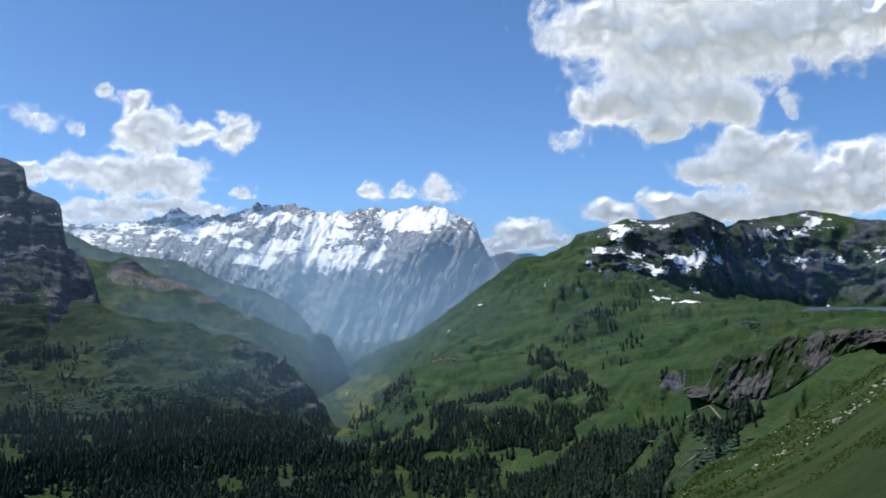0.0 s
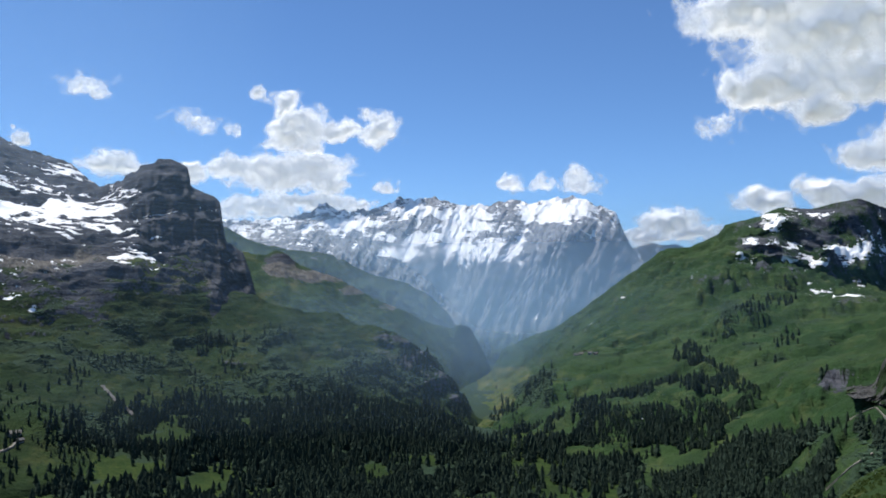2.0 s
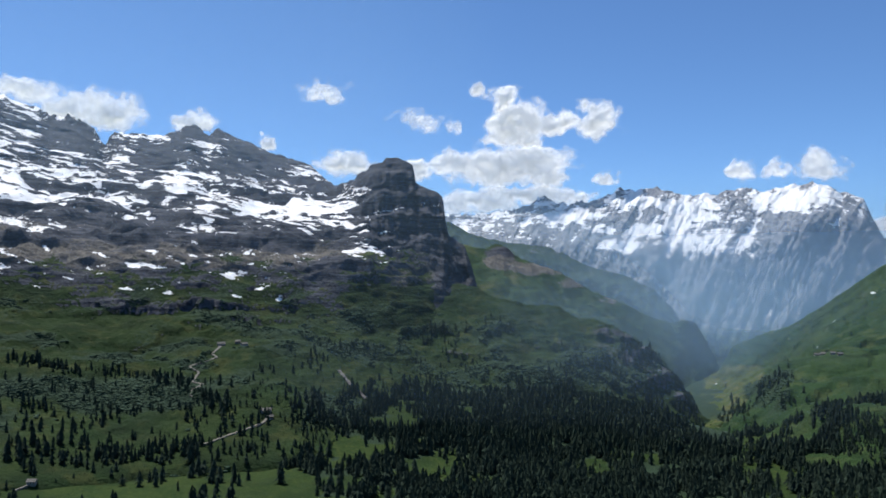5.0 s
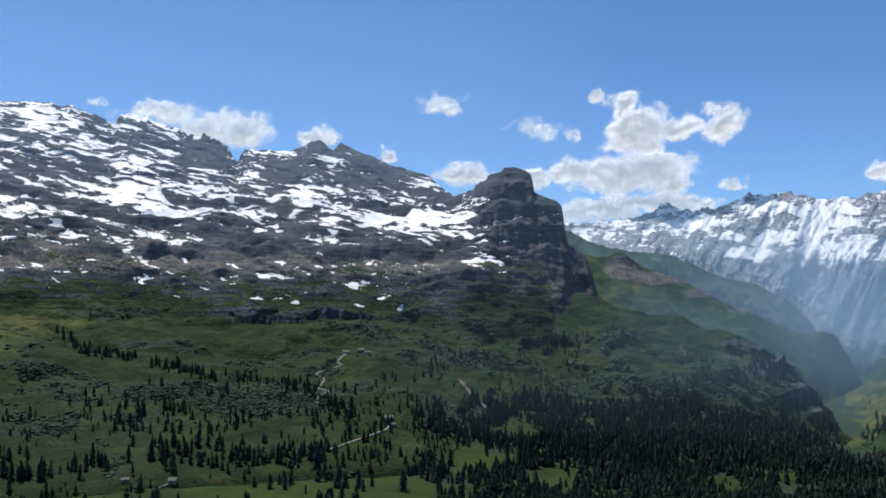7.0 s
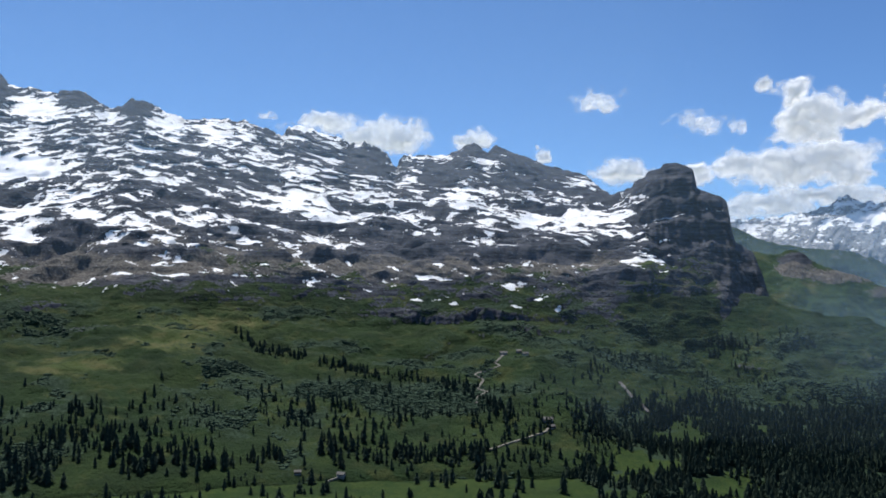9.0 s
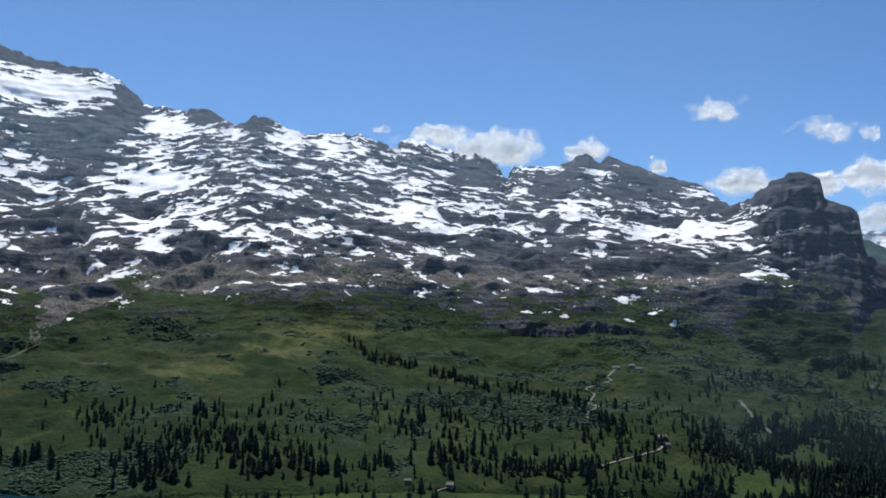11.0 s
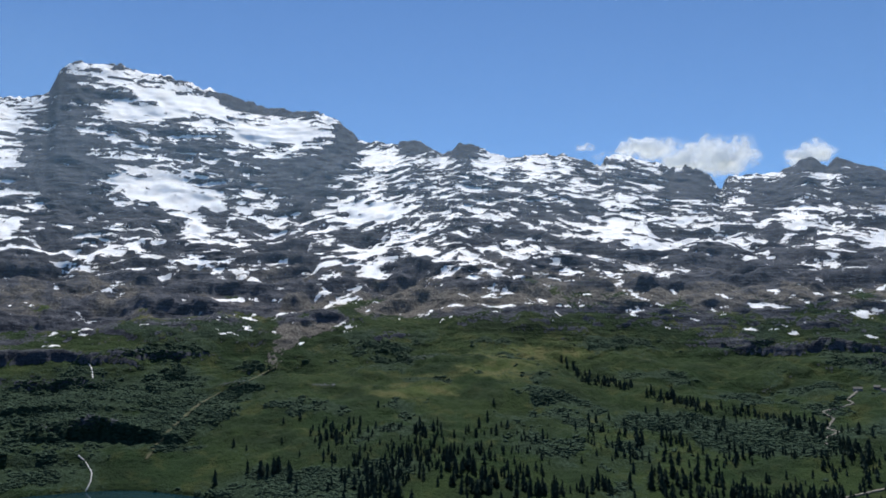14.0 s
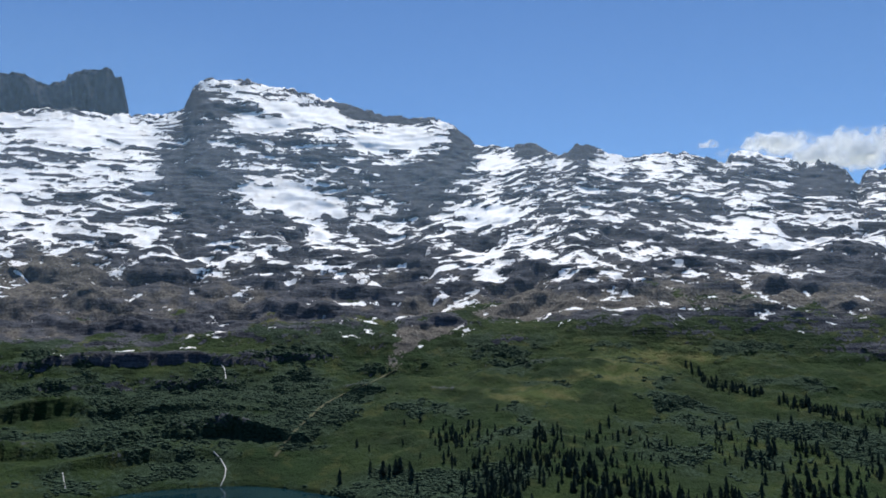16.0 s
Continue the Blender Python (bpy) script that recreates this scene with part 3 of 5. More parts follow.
t2 = smooth(2.0, 1.7, rel.S) * smooth(0, 0.4, rel.S)
cliffy = spots(rel.A, rel.el(), [(11.5, -5.8, 3.6, 2.0, 1.0)])
rel.Z = rel.Z + (smooth(2.3, 2.0, rel.S) * smooth(0, 0.4, rel.S)) * (26 * fbm(x, y, z, 150, 5) + 9 * fbm(x, y, z, 40, 4))
crags = scarps(rel, ((14, -3.8, 2.0, 20), (11.6, -5.2, 1.6, 30), (10.2, -6.8, 1.4, 30), (17.5, -4.4, 2.2, 16), (21, -3.4, 2.0, 14), (9, -8.2, 1.0, 20), (24, -5.0, 2.0, 10)), 1.0, 110)
rel.R = rel.R - t2 * (0.3 + cliffy) * 30 * fbm(x, y, z * 0.6, 90, 5, ridged=True)
el = rel.el()
rel.masks = {"snow": np.full_like(x, -1.0), "rock": 0.05 + cliffy * 0.32 + 0.4 * fbm(x, y, z, 90, 4) + 0.5 * crags, "scree": np.full_like(x, 0.25),
             "shrub": 0.26 + 1.2 * fbm(x, y, z, 150, 5, 0.6) + cliffy * 0.3 + 0.2 * smooth(-3, -6, el)}
SPUR = rel
landform("valley_spur", rel, M_RANGE, "steep green valley spur with dark cliffs and shrubs", "hillside",
         parts=(("cliff_foot", 0, 1, "dark wooded cliffs"), ("grass_shoulder", 1, 3, "green rounded shoulder")))
far = [(27, 3.2, 2500), (24.2, 2.91, 2500), (22.6, 2.6, 2500), (21.9, 3.0, 2500), (21.2, 2.85, 2510), (20.7, 2.4, 2520), (20.1, 1.95, 2540), (17.3, 0.96, 2600), (14.9, -0.43, 2700), (12.9, -1.22, 2800),
       (10.9, -2.2, 2950), (9.5, -2.58, 3050), (8.9, -2.26, 3100), (8.1, -2.48, 3150), (7.5, -3.54, 3250), (6.9, -4.71, 3350), (6.6, -5.4, 3400)]
rel = Relief(27, 6.6, 0.1, [[(27, -3, 1990), (20, -4, 2050), (14.5, -6, 2150), (10, -8.0, 2350), (9.1, -7.4, 2600), (7.6, -6.4, 2950), (6.6, -5.5, 3390)],
                            [(27, 0.6, 2200), (20, -0.2, 2300), (14.5, -2.6, 2430), (9.1, -5.0, 2800), (7, -5.2, 3300), (6.6, -5.45, 3395)], far, [(a, e - 2, r + 250) for a, e, r in far]],
             [30, 50, 8], [0.6, 0.6, 0.08, 0.3])
x, y, z = rel.xyz()
t2 = smooth(2.0, 1.8, rel.S) * smooth(0, 0.3, rel.S)
rel.Z = rel.Z + t2 * (30 * fbm(x, y, z, 130, 6, 0.58) + 9 * fbm(x, y, z, 38, 4)) + smooth(2.4, 2, rel.S) * smooth(1.7, 2, rel.S) * 5 * fbm(x, y, z, 24, 3)
# hay tone over the whole spur lightens it in place of more haze
rel.masks = {"snow": np.where(rel.el() > -0.5, 0.08, -0.3) + 0.5 * fbm(x, y, z, 60, 4), "shrub": 0.05 + 0.8 * fbm(x, y, z, 150, 4) + smooth(11, 9, rel.A) * 0.3, "hay": np.full_like(x, 0.28) + 0.5 * fbm(x, y, z, 200, 3),
             "rock": 0.1 + 0.5 * fbm(x, y, z, 90, 4) + spots(rel.A, rel.el(), [(21.4, 2.4, 1.4, 0.5, 0.8), (19, 1.2, 2.2, 0.6, 0.7), (21.8, 1.6, 1.2, 0.5, 0.6), (16.6, 0.1, 1.4, 0.4, 0.6), (14, -1.0, 1.0, 0.4, 0.5)]),
             "scree": 0.3 + spots(rel.A, rel.el(), [(19.3, 1.2, 2.4, 0.6, 0.8), (21.8, 1.6, 1.4, 0.5, 0.6), (16.6, 0.1, 1.6, 0.5, 0.8), (14, -1.0, 1.2, 0.4, 0.5)])}
FAR_SPUR = rel
landform("far_spur", rel, M_SUNLIT_SLOPE, "hazy green spur with rock knobs down the valley", "hillside")
blue = [(27, 5.0, 3700), (25.2, 4.5, 3700), (22.6, 3.34, 3700), (19.4, 2.97, 3700), (17.7, 2.58, 3700), (15.3, 1.38, 3700), (12.9, 0.79, 3700), (10.9, -0.2, 3700), (9.7, -1.39, 3700), (9.1, -2.38, 3700), (7.6, -5.2, 3700)]
rel = Relief(27, 7.6, 0.12, [[(27, -3, 3350), (12, -5.2, 3400), (7.6, -5.6, 3500)], blue, [(a, e - 3, r + 150) for a, e, r in blue]], [60, 8], [0.5, 0.15, 0.3])
x, y, z = rel.xyz()
rel.R = rel.R - smooth(1, 0.8, rel.S) * 70 * fbm(x, y, z * 0.5, 140, 6, 0.6, ridged=True)
rel.Z = rel.Z + smooth(0.4, 1.0, rel.S) * 26 * fbm(x, y, z * 0, 80, 6, 0.62)
rel.masks = {"snow": np.full_like(x, -0.1) + 0.5 * fbm(x, y, z, 70, 4), "shrub": np.full_like(x, 0.5), "rock": 0.3 + 0.4 * fbm(x, y, z, 90, 4), "scree": np.zeros_like(x)}
WOODED = rel
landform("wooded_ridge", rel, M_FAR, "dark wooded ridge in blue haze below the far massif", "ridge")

# ---- the far massif ----
peaks = [(28, 5.0), (25.3, 5.02), (23.8, 5.0), (22.4, 5.11), (20.3, 5.28), (18.9, 6.08), (18.2, 6.22), (17.3, 5.74), (14.8, 5.87), (13.7, 6.32), (13.1, 6.73), (12.1, 6.63), (11, 6.65),
         (10.2, 6.78), (9.4, 6.27), (8.2, 6.08), (6.8, 6.17), (5, 6.58), (3.8, 6.18), (2.6, 6.42), (0.95, 6.7), (-0.26, 6.49), (-0.67, 6.16), (-1.7, 5.67), (-2.2, 5.46), (-2.7, 4.25), (-3.3, 2.83), (-4.1, 1.9)]
top = [(a, e, 4640) for a, e in peaks]
face = [(28, 2.6, 4180), (22, 2.9, 4180), (16, 2.6, 4170), (12.5, 2.0, 4160), (10, 2.4, 4160), (7, 2.5, 4150), (4.2, 1.8, 4140), (2.5, 3.4, 4160), (0.5, 4.5, 4220), (-1.5, 4.6, 4380), (-2.6, 3.2, 4400), (-4.1, 1.0, 4420)]
rel = Relief(28, -4.1, 0.07, [[(28, -5.5, 3800), (-4.1, -4.5, 3800)], [(28, -2, 3930), (10, -2.2, 3930), (3, -2.4, 3920), (-4.1, -2, 4000)], face, top, [(a, e - 3, 4740) for a, e, r in top]],
             [46, 76, 110, 8], [2, 1.5, 0.7, 0.04, 0.2])
rel.Z = np.where(rel.S < 2.75, smooth_rows(rel.Z, 160), rel.Z)
rel.R = np.where(rel.S < 2.75, smooth_rows(rel.R, 160), rel.R)
x, y, z = rel.xyz()
t2 = smooth(3.0, 2.8, rel.S) * smooth(0, 0.3, rel.S)
wall = smooth(2.35, 1.9, rel.S)
side = np.radians(rel.A) * 4300
ribs = fbm(side + 0.35 * z, z * 0.22, z * 0, 230, 6, 0.6, ridged=True)
chute = fbm(side + 0.5 * z, z * 0.3, z * 0, 95, 5, 0.58, ridged=True)      # couloirs down the fall line
rel.R = np.maximum(rel.R - t2 * (80 * (ribs - 0.3) * (0.7 + 0.3 * wall) + 34 * (chute - 0.3) * (0.3 + 0.7 * smooth(1.4, 2.4, rel.S)) + 24 * fbm(x, y, z, 70, 5, 0.6) * wall + 22 * (fbm(side - 0.2 * z, z * 0.25, z * 0, 48, 5, 0.62, ridged=True) - 0.3)), 3760)
rel.Z = rel.Z + t2 * 14 * fbm(x, y, z * 0, 120, 6, 0.58) + smooth(2.7, 3, rel.S) * smooth(3.4, 3, rel.S) * (16 * fbm(x, y, z * 0, 42, 5, 0.6) + 34 * (fbm(x, y, z * 0, 85, 5, 0.6, ridged=True) - 0.35))
el = rel.el()
snow = 0.28 + 0.38 * smooth(1.4, 4.0, el) - 0.06 * smooth(14, 18, rel.A) + 0.62 * fbm(x, y, z * 1.6, 74, 6, 0.64) - 0.42 * (ribs - 0.3) - 0.5 * (chute - 0.3) + 0.62 * fbm(side - 0.8 * z, z * 2.2, z * 0, 110, 6, 0.62)
snow += spots(rel.A, el, [(1.8, 5.7, 3.4, 0.8, 0.5), (8.4, 5.2, 1.8, 0.8, 0.38), (10.6, 3.9, 2.0, 0.6, 0.45), (13.2, 2.8, 1.8, 0.4, 0.45), (7.0, 2.7, 2.8, 0.8, 0.45), (11.6, 5.9, 1.8, 0.5, 0.3),
                         (16.3, 4.9, 2.0, 0.45, 0.42), (18.6, 5.7, 1.0, 0.4, 0.2), (12.6, 4.6, 1.4, 0.9, -0.45), (-1.6, 4.2, 1.4, 2.0, -0.3), (1.0, 2.6, 2.8, 1.6, -0.45),
                         (3.2, 4.4, 1.2, 0.5, -0.3), (5.6, 5.5, 0.7, 0.5, -0.35), (17.4, 3.6, 2.6, 0.5, -0.25), (4.5, 0.2, 0.7, 0.3, 0.5), (9, 0.2, 9, 1.0, -0.2)])
rel.masks = {"snow": snow, "rock": smooth(-4.0, -1.5, el + fbm(x, y, z, 200, 3)), "scree": 0.1 + 0.2 * smooth(1, -2, el), "shrub": np.full_like(x, 0.4)}
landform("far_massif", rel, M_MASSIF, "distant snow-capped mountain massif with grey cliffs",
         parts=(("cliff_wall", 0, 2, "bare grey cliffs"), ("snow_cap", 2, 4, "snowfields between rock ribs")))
low = [(-1.5, 2.2, 4760), (-2.8, 2.9, 4760), (-3.6, 3.15, 4760), (-4.68, 3.42, 4760), (-5.3, 3.2, 4760), (-6.2, 3.3, 4760), (-8, 2.6, 4760)]
rel = Relief(-1.5, -8, 0.1, [[(-1.5, -1, 4650), (-8, -1, 4650)], low, [(a, e - 2, 4800) for a, e, r in low]], [24, 4], [0, 0.05, 0.1])
x, y, z = rel.xyz()
rel.masks = {"snow": 0.3 + 0.9 * fbm(x, y, z, 70, 4), "rock": np.ones_like(x), "scree": np.zeros_like(x), "shrub": np.zeros_like(x)}
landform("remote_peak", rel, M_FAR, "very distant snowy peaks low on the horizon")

# ---- the green mountain on the other side of the valley ----
sky_r = [(5.81, -3.98, 2950), (3.82, -3.14, 2900), (1.81, -2.36, 2900), (-0.62, -0.57, 2900), (-3.05, 1.22, 2850), (-5.68, 3.01, 2800), (-7.08, 2.99, 2780), (-9.08, 3.96, 2750), (-9.48, 4.55, 2750),
         (-11.65, 5.01, 2750), (-12.82, 5.53, 2760), (-14.92, 5.39, 2780), (-16.44, 5.73, 2800), (-17.56, 5.96, 2850), (-18.83, 5.45, 2950), (-19.71, 4.84, 3200), (-20.44, 5.08, 3500), (-22.55, 5.29, 3750),
         (-24.61, 5.67, 3800), (-26.1, 5.37, 3800), (-27.54, 4.93, 3800), (-29.04, 4.78, 3800), (-34, 5.4, 3800), (-42, 4.6, 3800), (-60, 6, 3800)]
sky_r = [(7.6, -6.2, 2960), (6.6, -5.6, 2950)] + sky_r
rel = Relief(7.6, -60, 0.1, [
    at_z([(8, 1330, -25), (5, 1250, -10), (0, 1050, -2), (-10, 880, 0), (-16, 620, 30), (-20, 520, 60), (-30, 520, 90), (-60, 700, 120)]),
    [(8, -10.6, 1500), (7.39, -10.07, 1520), (6.2, -9.2, 1580), (5.4, -8.2, 1650), (3.83, -6.3, 1750), (2.8, -5.0, 1800), (1.0, -4.4, 1820), (-5, -4.7, 1650), (-10, -5.3, 1450), (-16, -6.4, 1080), (-20, -7.6, 880), (-23.2, -6.4, 860),
     (-25.6, -4.6, 850), (-28, -3.2, 840), (-33, -2, 900), (-60, -2, 1000)],
    [(8, -9.6, 2000), (6, -9.1, 2000), (5, -8.7, 2000), (3.5, -8, 2020), (1.5, -5.2, 2050), (-1, -3.6, 2050), (-5, -2.8, 1980), (-10, -2.6, 1850), (-16, -3.0, 1650), (-19, -2.2, 1580), (-21, -1.4, 1640), (-24, -1.2, 1640), (-29, -1.2, 1640), (-60, -1.2, 1650)],
    [(8, -7.3, 2700), (6.4, -6.9, 2700), (5, -6.2, 2700), (4, -5.6, 2720), (1, -3.0, 2550), (-5, 0.5, 2400), (-9, 1.8, 2350), (-13, 1.4, 2400), (-18, 0.2, 2600), (-21, -0.3, 3000), (-24, -0.45, 3460), (-29, -0.45, 3480), (-60, -0.3, 3480)],
    sky_r, [(a, e - 3, r + 350) for a, e, r in sky_r]], [60, 60, 46, 60, 8], [1.2, 0.35, 0.9, 0.8, 0.06, 0.3])
S = rel.S
inner = smooth(4, 3.75, S) * smooth(0, 0.3, S)
x, y, z = rel.xyz()
lake_flat = smooth(-22.5, -24.5, rel.A) * smooth(2.02, 2.12, S) * smooth(3.15, 3.0, S)
rel.Z = rel.Z + inner * (1 - lake_flat) * (20 * fbm(x, y, z, 170, 5) + 7 * fbm(x, y, z, 45, 4) + 12 * smooth(-0.02, 0.10, fbm(x, y, z * 2.5, 130, 5))) * np.where((rel.A > 1) & (S > 0.6) & (S < 1.4), 0.4, 1)
crags = scarps(rel, ((-9.6, 0.2, 1.6, 44), (-11.3, 1.3, 1.5, 30), (-13.5, 0.6, 2.0, 24), (-7.6, -0.8, 1.0, 30), (-14.6, -1.6, 1.6, 16), (-4.8, 0.6, 1.0, 22), (-10.8, -1.9, 1.4, 30), (-16.8, -0.8, 2.0, 14), (-8.8, -2.6, 1.2, 24),
                     (-2.5, -1.2, 1.0, 12), (-6.2, 1.6, 1.0, 12), (-15.8, -5.9, 1.5, 14), (-12.6, -4.2, 1.2, 9), (-20.5, -1.9, 2, 7), (3.4, -6.6, 1.2, 18)), 1.3, 100)
crag2 = smooth(2.75, 3.3, S) * smooth(-8, -12, rel.A)
rel.R = rel.R - inner * (10 + 95 * crag2) * fbm(x, y, z * 0.5, 170, 5, ridged=True)
rel.Z = rel.Z + smooth(3.6, 4, S) * smooth(4.4, 4, S) * 7 * fbm(x, y, z * 0, 40, 4) - lake_flat * 9
el = rel.el()
bed = fbm(x, y, z * 1.8, 80, 6, 0.6)
snow = -0.1 + 0.35 * fbm(np.radians(rel.A) * 2800 + 0.6 * z, z * 0.3, z * 0, 60, 4, 0.6) * crag2 + 0.22 * smooth(1.0, 2.5, el) * smooth(-9, -11, rel.A) + 1.15 * bed + spots(rel.A, el, [(-12.3, 4.5, 0.7, 0.8, 0.45), (-14.5, 4.9, 1.6, 0.3, 0.35), (-17.8, 2.4, 1.3, 0.9, 0.45), (-16.2, 2.9, 0.8, 0.5, 0.35),
                         (-22.8, 4.2, 1.6, 0.5, 0.4), (-11.2, 3.3, 1.4, 0.35, 0.35), (-24.8, 4.8, 1.4, 0.6, 0.35), (-23.5, 2.4, 2.4, 0.4, 0.25), (-16, 0.3, 6, 0.8, 0.36), (-28.5, 1.2, 2, 1.5, 0.2),
                         (-13, 2.3, 3.0, 0.8, 0.3), (-17.4, 4.8, 1.4, 0.7, -0.3), (-20, 1.2, 2.4, 0.9, -0.25)])
rel.masks = {"snow": snow, "rock": 0.06 + crag2 * 0.46 + 0.7 * fbm(x, y, z, 100, 5, 0.6) + 0.3 * np.clip(crags, 0, 1) + spots(rel.A, el, [(-9.8, 0.6, 1.4, 1.0, 0.12), (-15.8, -5.6, 1.4, 0.8, 0.5)]),
             "scree": 0.06 + spots(rel.A, el, [(-17.4, -6.0, 0.8, 0.5, 0.7), (-13, 1.0, 2, 0.5, 0.3), (-26, -1.6, 3, 0.2, 0.4)]),
             "shrub": -0.6 * smooth(2.6, 3.0, S) + 0.06 + 1.3 * fbm(x, y, z, 140, 6, 0.62) + spots(rel.A, el, [(3.6, -7, 1.6, 2.0, 0.6), (-9, -1.0, 2.0, 0.9, 0.35), (3, -4, 3, 1.0, 0.3), (0, -1.6, 3.5, 1.0, 0.3), (-3, -3, 4, 1.6, -0.3)]) + 0.3 * np.clip(crags, 0, 1),
             "hay": 0.08 + 0.5 * smooth(3.0, 4.2, rel.A) * smooth(-4.9, -5.4, el) * (S > 1.3) + spots(rel.A, el, [(-3, -3.2, 4, 1.2, 0.3), (-15, -4.5, 3, 1.2, 0.25), (-14, -1.5, 6, 1.0, 0.15)])}
RIGHT = rel
landform("green_mountain", rel, M_SUNLIT_SLOPE, "green mountain with rocky snow-patched summits across the valley",
         parts=(("wooded_foot", 0, 1, "lower slope with dark conifers"), ("pasture_slope", 1, 3, "open green pasture"), ("summit_ridge", 3, 5, "dark rocky summits with snow patches")))

# ---- crag below the plateau ----
edge = [(-16.5, -6.0, 1020), (-18.2, -5.7, 1000), (-18.6, -4.3, 990), (-19.5, -3.87, 980), (-21.6, -3.65, 960), (-23.3, -2.5, 940), (-24.7, -2.12, 920), (-26.7, -1.94, 900), (-28.1, -2.05, 890), (-31, -1.9, 880)]
foot = [(-16.5, -6.4, 990), (-18, -7.0, 950), (-20, -7.7, 930), (-21.5, -7.4, 915), (-23.2, -6.1, 900), (-25.6, -4.3, 880), (-28, -2.9, 865), (-31, -2.6, 860)]
foot, edge = [[(a, e, r - 35) for a, e, r in line] for line in (foot, edge)]
rel = Relief(-16.5, -31, 0.05, [foot, edge, [(a, e - 0.15, r + 60) for a, e, r in edge], [(a, e - 3, r + 260) for a, e, r in edge]], [70, 10, 8], [0.15, 0.12, 0.2, 0.5])
x, y, z = rel.xyz()
t2 = smooth(1.0, 0.85, rel.S) * smooth(0, 0.1, rel.S)
rel.R = rel.R - t2 * (34 * (fbm(x, y, z * 0.22, 66, 6, 0.6, ridged=True) - 0.2) + 22 * fbm(x, y, z, 90, 3) + 5 * fbm(x, y, z * 0.5, 16, 4))
rel.Z = rel.Z + smooth(0.1, 0.5, rel.S) * smooth(1.9, 1.0, rel.S) * 9.0 * fbm(x, y, z * 0, 32, 5, 0.6)
rel.masks = {"snow": np.full_like(x, -1.0), "rock": np.where(rel.S < 1.02, 0.54 + 1.2 * fbm(x, y, z, 30, 5, 0.6), 0.1), "scree": -0.15 + 0.6 * fbm(x, y, z, 40, 3),
             "shrub": np.full_like(x, 0.3)}
landform("crag", rel, M_CRAG, "grey broken rock crag on a grassy slope", "cliff",
         parts=(("rock_face", 0, 1, "dark broken rock"), ("grass_top", 1, 3, "grassy rim")))

# ---- lakes ----
def water_material(name, a, b, gloss):
    n = Nodes(name)
    w = n.noise(9.0, 4, 0.6)
    n.bsdf.inputs["IOR"].default_value = 1.33
    return n.finish(n.mix(n.step(n.noise(150, 3), 0.35, 0.65), a, b), gloss, w, 0.08, 0.4, 0.16)


M_WATER = water_material("lake_water", (0.003, 0.018, 0.026), (0.006, 0.026, 0.034), 0.08)
M_PALE = water_material("reservoir_water", (0.03, 0.05, 0.08), (0.045, 0.07, 0.10), 0.5)


def lake(name, az0, az1, r0, r1, z, label, material):
    bm = bmesh.new()
    n = 40
    near_v, far_v = [], []
    for i in range(n + 1):
        a = az0 + (az1 - az0) * i / n
        d = bearing(a)
        wob = 14 * math.sin(a * 1.7) + 9 * math.sin(a * 4.1)
        near_v.append(bm.verts.new((d.x * (r0 + wob), d.y * (r0 + wob), z)))
        far_v.append(bm.verts.new((d.x * r1, d.y * r1, z)))
    for i in range(n):
        bm.faces.new((near_v[i], near_v[i + 1], far_v[i + 1], far_v[i]))
    bmesh.ops.recalc_face_normals(bm, faces=bm.faces)
    me = bpy.data.meshes.new(name)
    bm.to_mesh(me)
    bm.free()
    if me.polygons[0].normal.z < 0:
        me.flip_normals()
    ob = new(name, me)
    me.materials.append(material)
    return tagged(ob, label, "lake", kind="structure")


lake("water", 76, 128, 820, 1420, -0.4, "dark teal mountain lake at the foot of the slope", M_WATER)
lake("plateau_water", -22, -50, 1680, 3500, 188.0, "pale reservoir lying on the green plateau", M_PALE)


# ---- haze imitated by thin blue translucent sheets set across the valley ----
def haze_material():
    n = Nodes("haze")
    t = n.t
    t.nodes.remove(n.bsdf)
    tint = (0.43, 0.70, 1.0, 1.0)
    up = n.node("ShaderNodeCombineXYZ", {"Z": 1.0})      # upward normal, so the high sun brightens the sheet
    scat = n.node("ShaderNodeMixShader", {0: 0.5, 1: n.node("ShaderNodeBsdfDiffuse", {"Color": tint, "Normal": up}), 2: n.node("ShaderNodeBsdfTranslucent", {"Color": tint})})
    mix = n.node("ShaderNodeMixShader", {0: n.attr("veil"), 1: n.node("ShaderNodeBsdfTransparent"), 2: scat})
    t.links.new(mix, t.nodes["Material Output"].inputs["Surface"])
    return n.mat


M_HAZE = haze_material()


SHEETS = (GROUND, RANGE, SPUR, FAR_SPUR, WOODED, RIGHT)


def ground_at(az, r):
    """Height of the land at a bearing and distance."""
    best = -150.0
    for rel in SHEETS:
        if not min(rel.col[0], rel.col[-1]) <= az <= max(rel.col[0], rel.col[-1]):
            continue
        R = rel.R[:, int(np.argmin(np.abs(rel.col - az)))]
        if R.min() <= r <= R.max():
            best = max(best, float(rel.Z[int(np.argmax(R >= r)), int(np.argmin(np.abs(rel.col - az)))]))
    return best


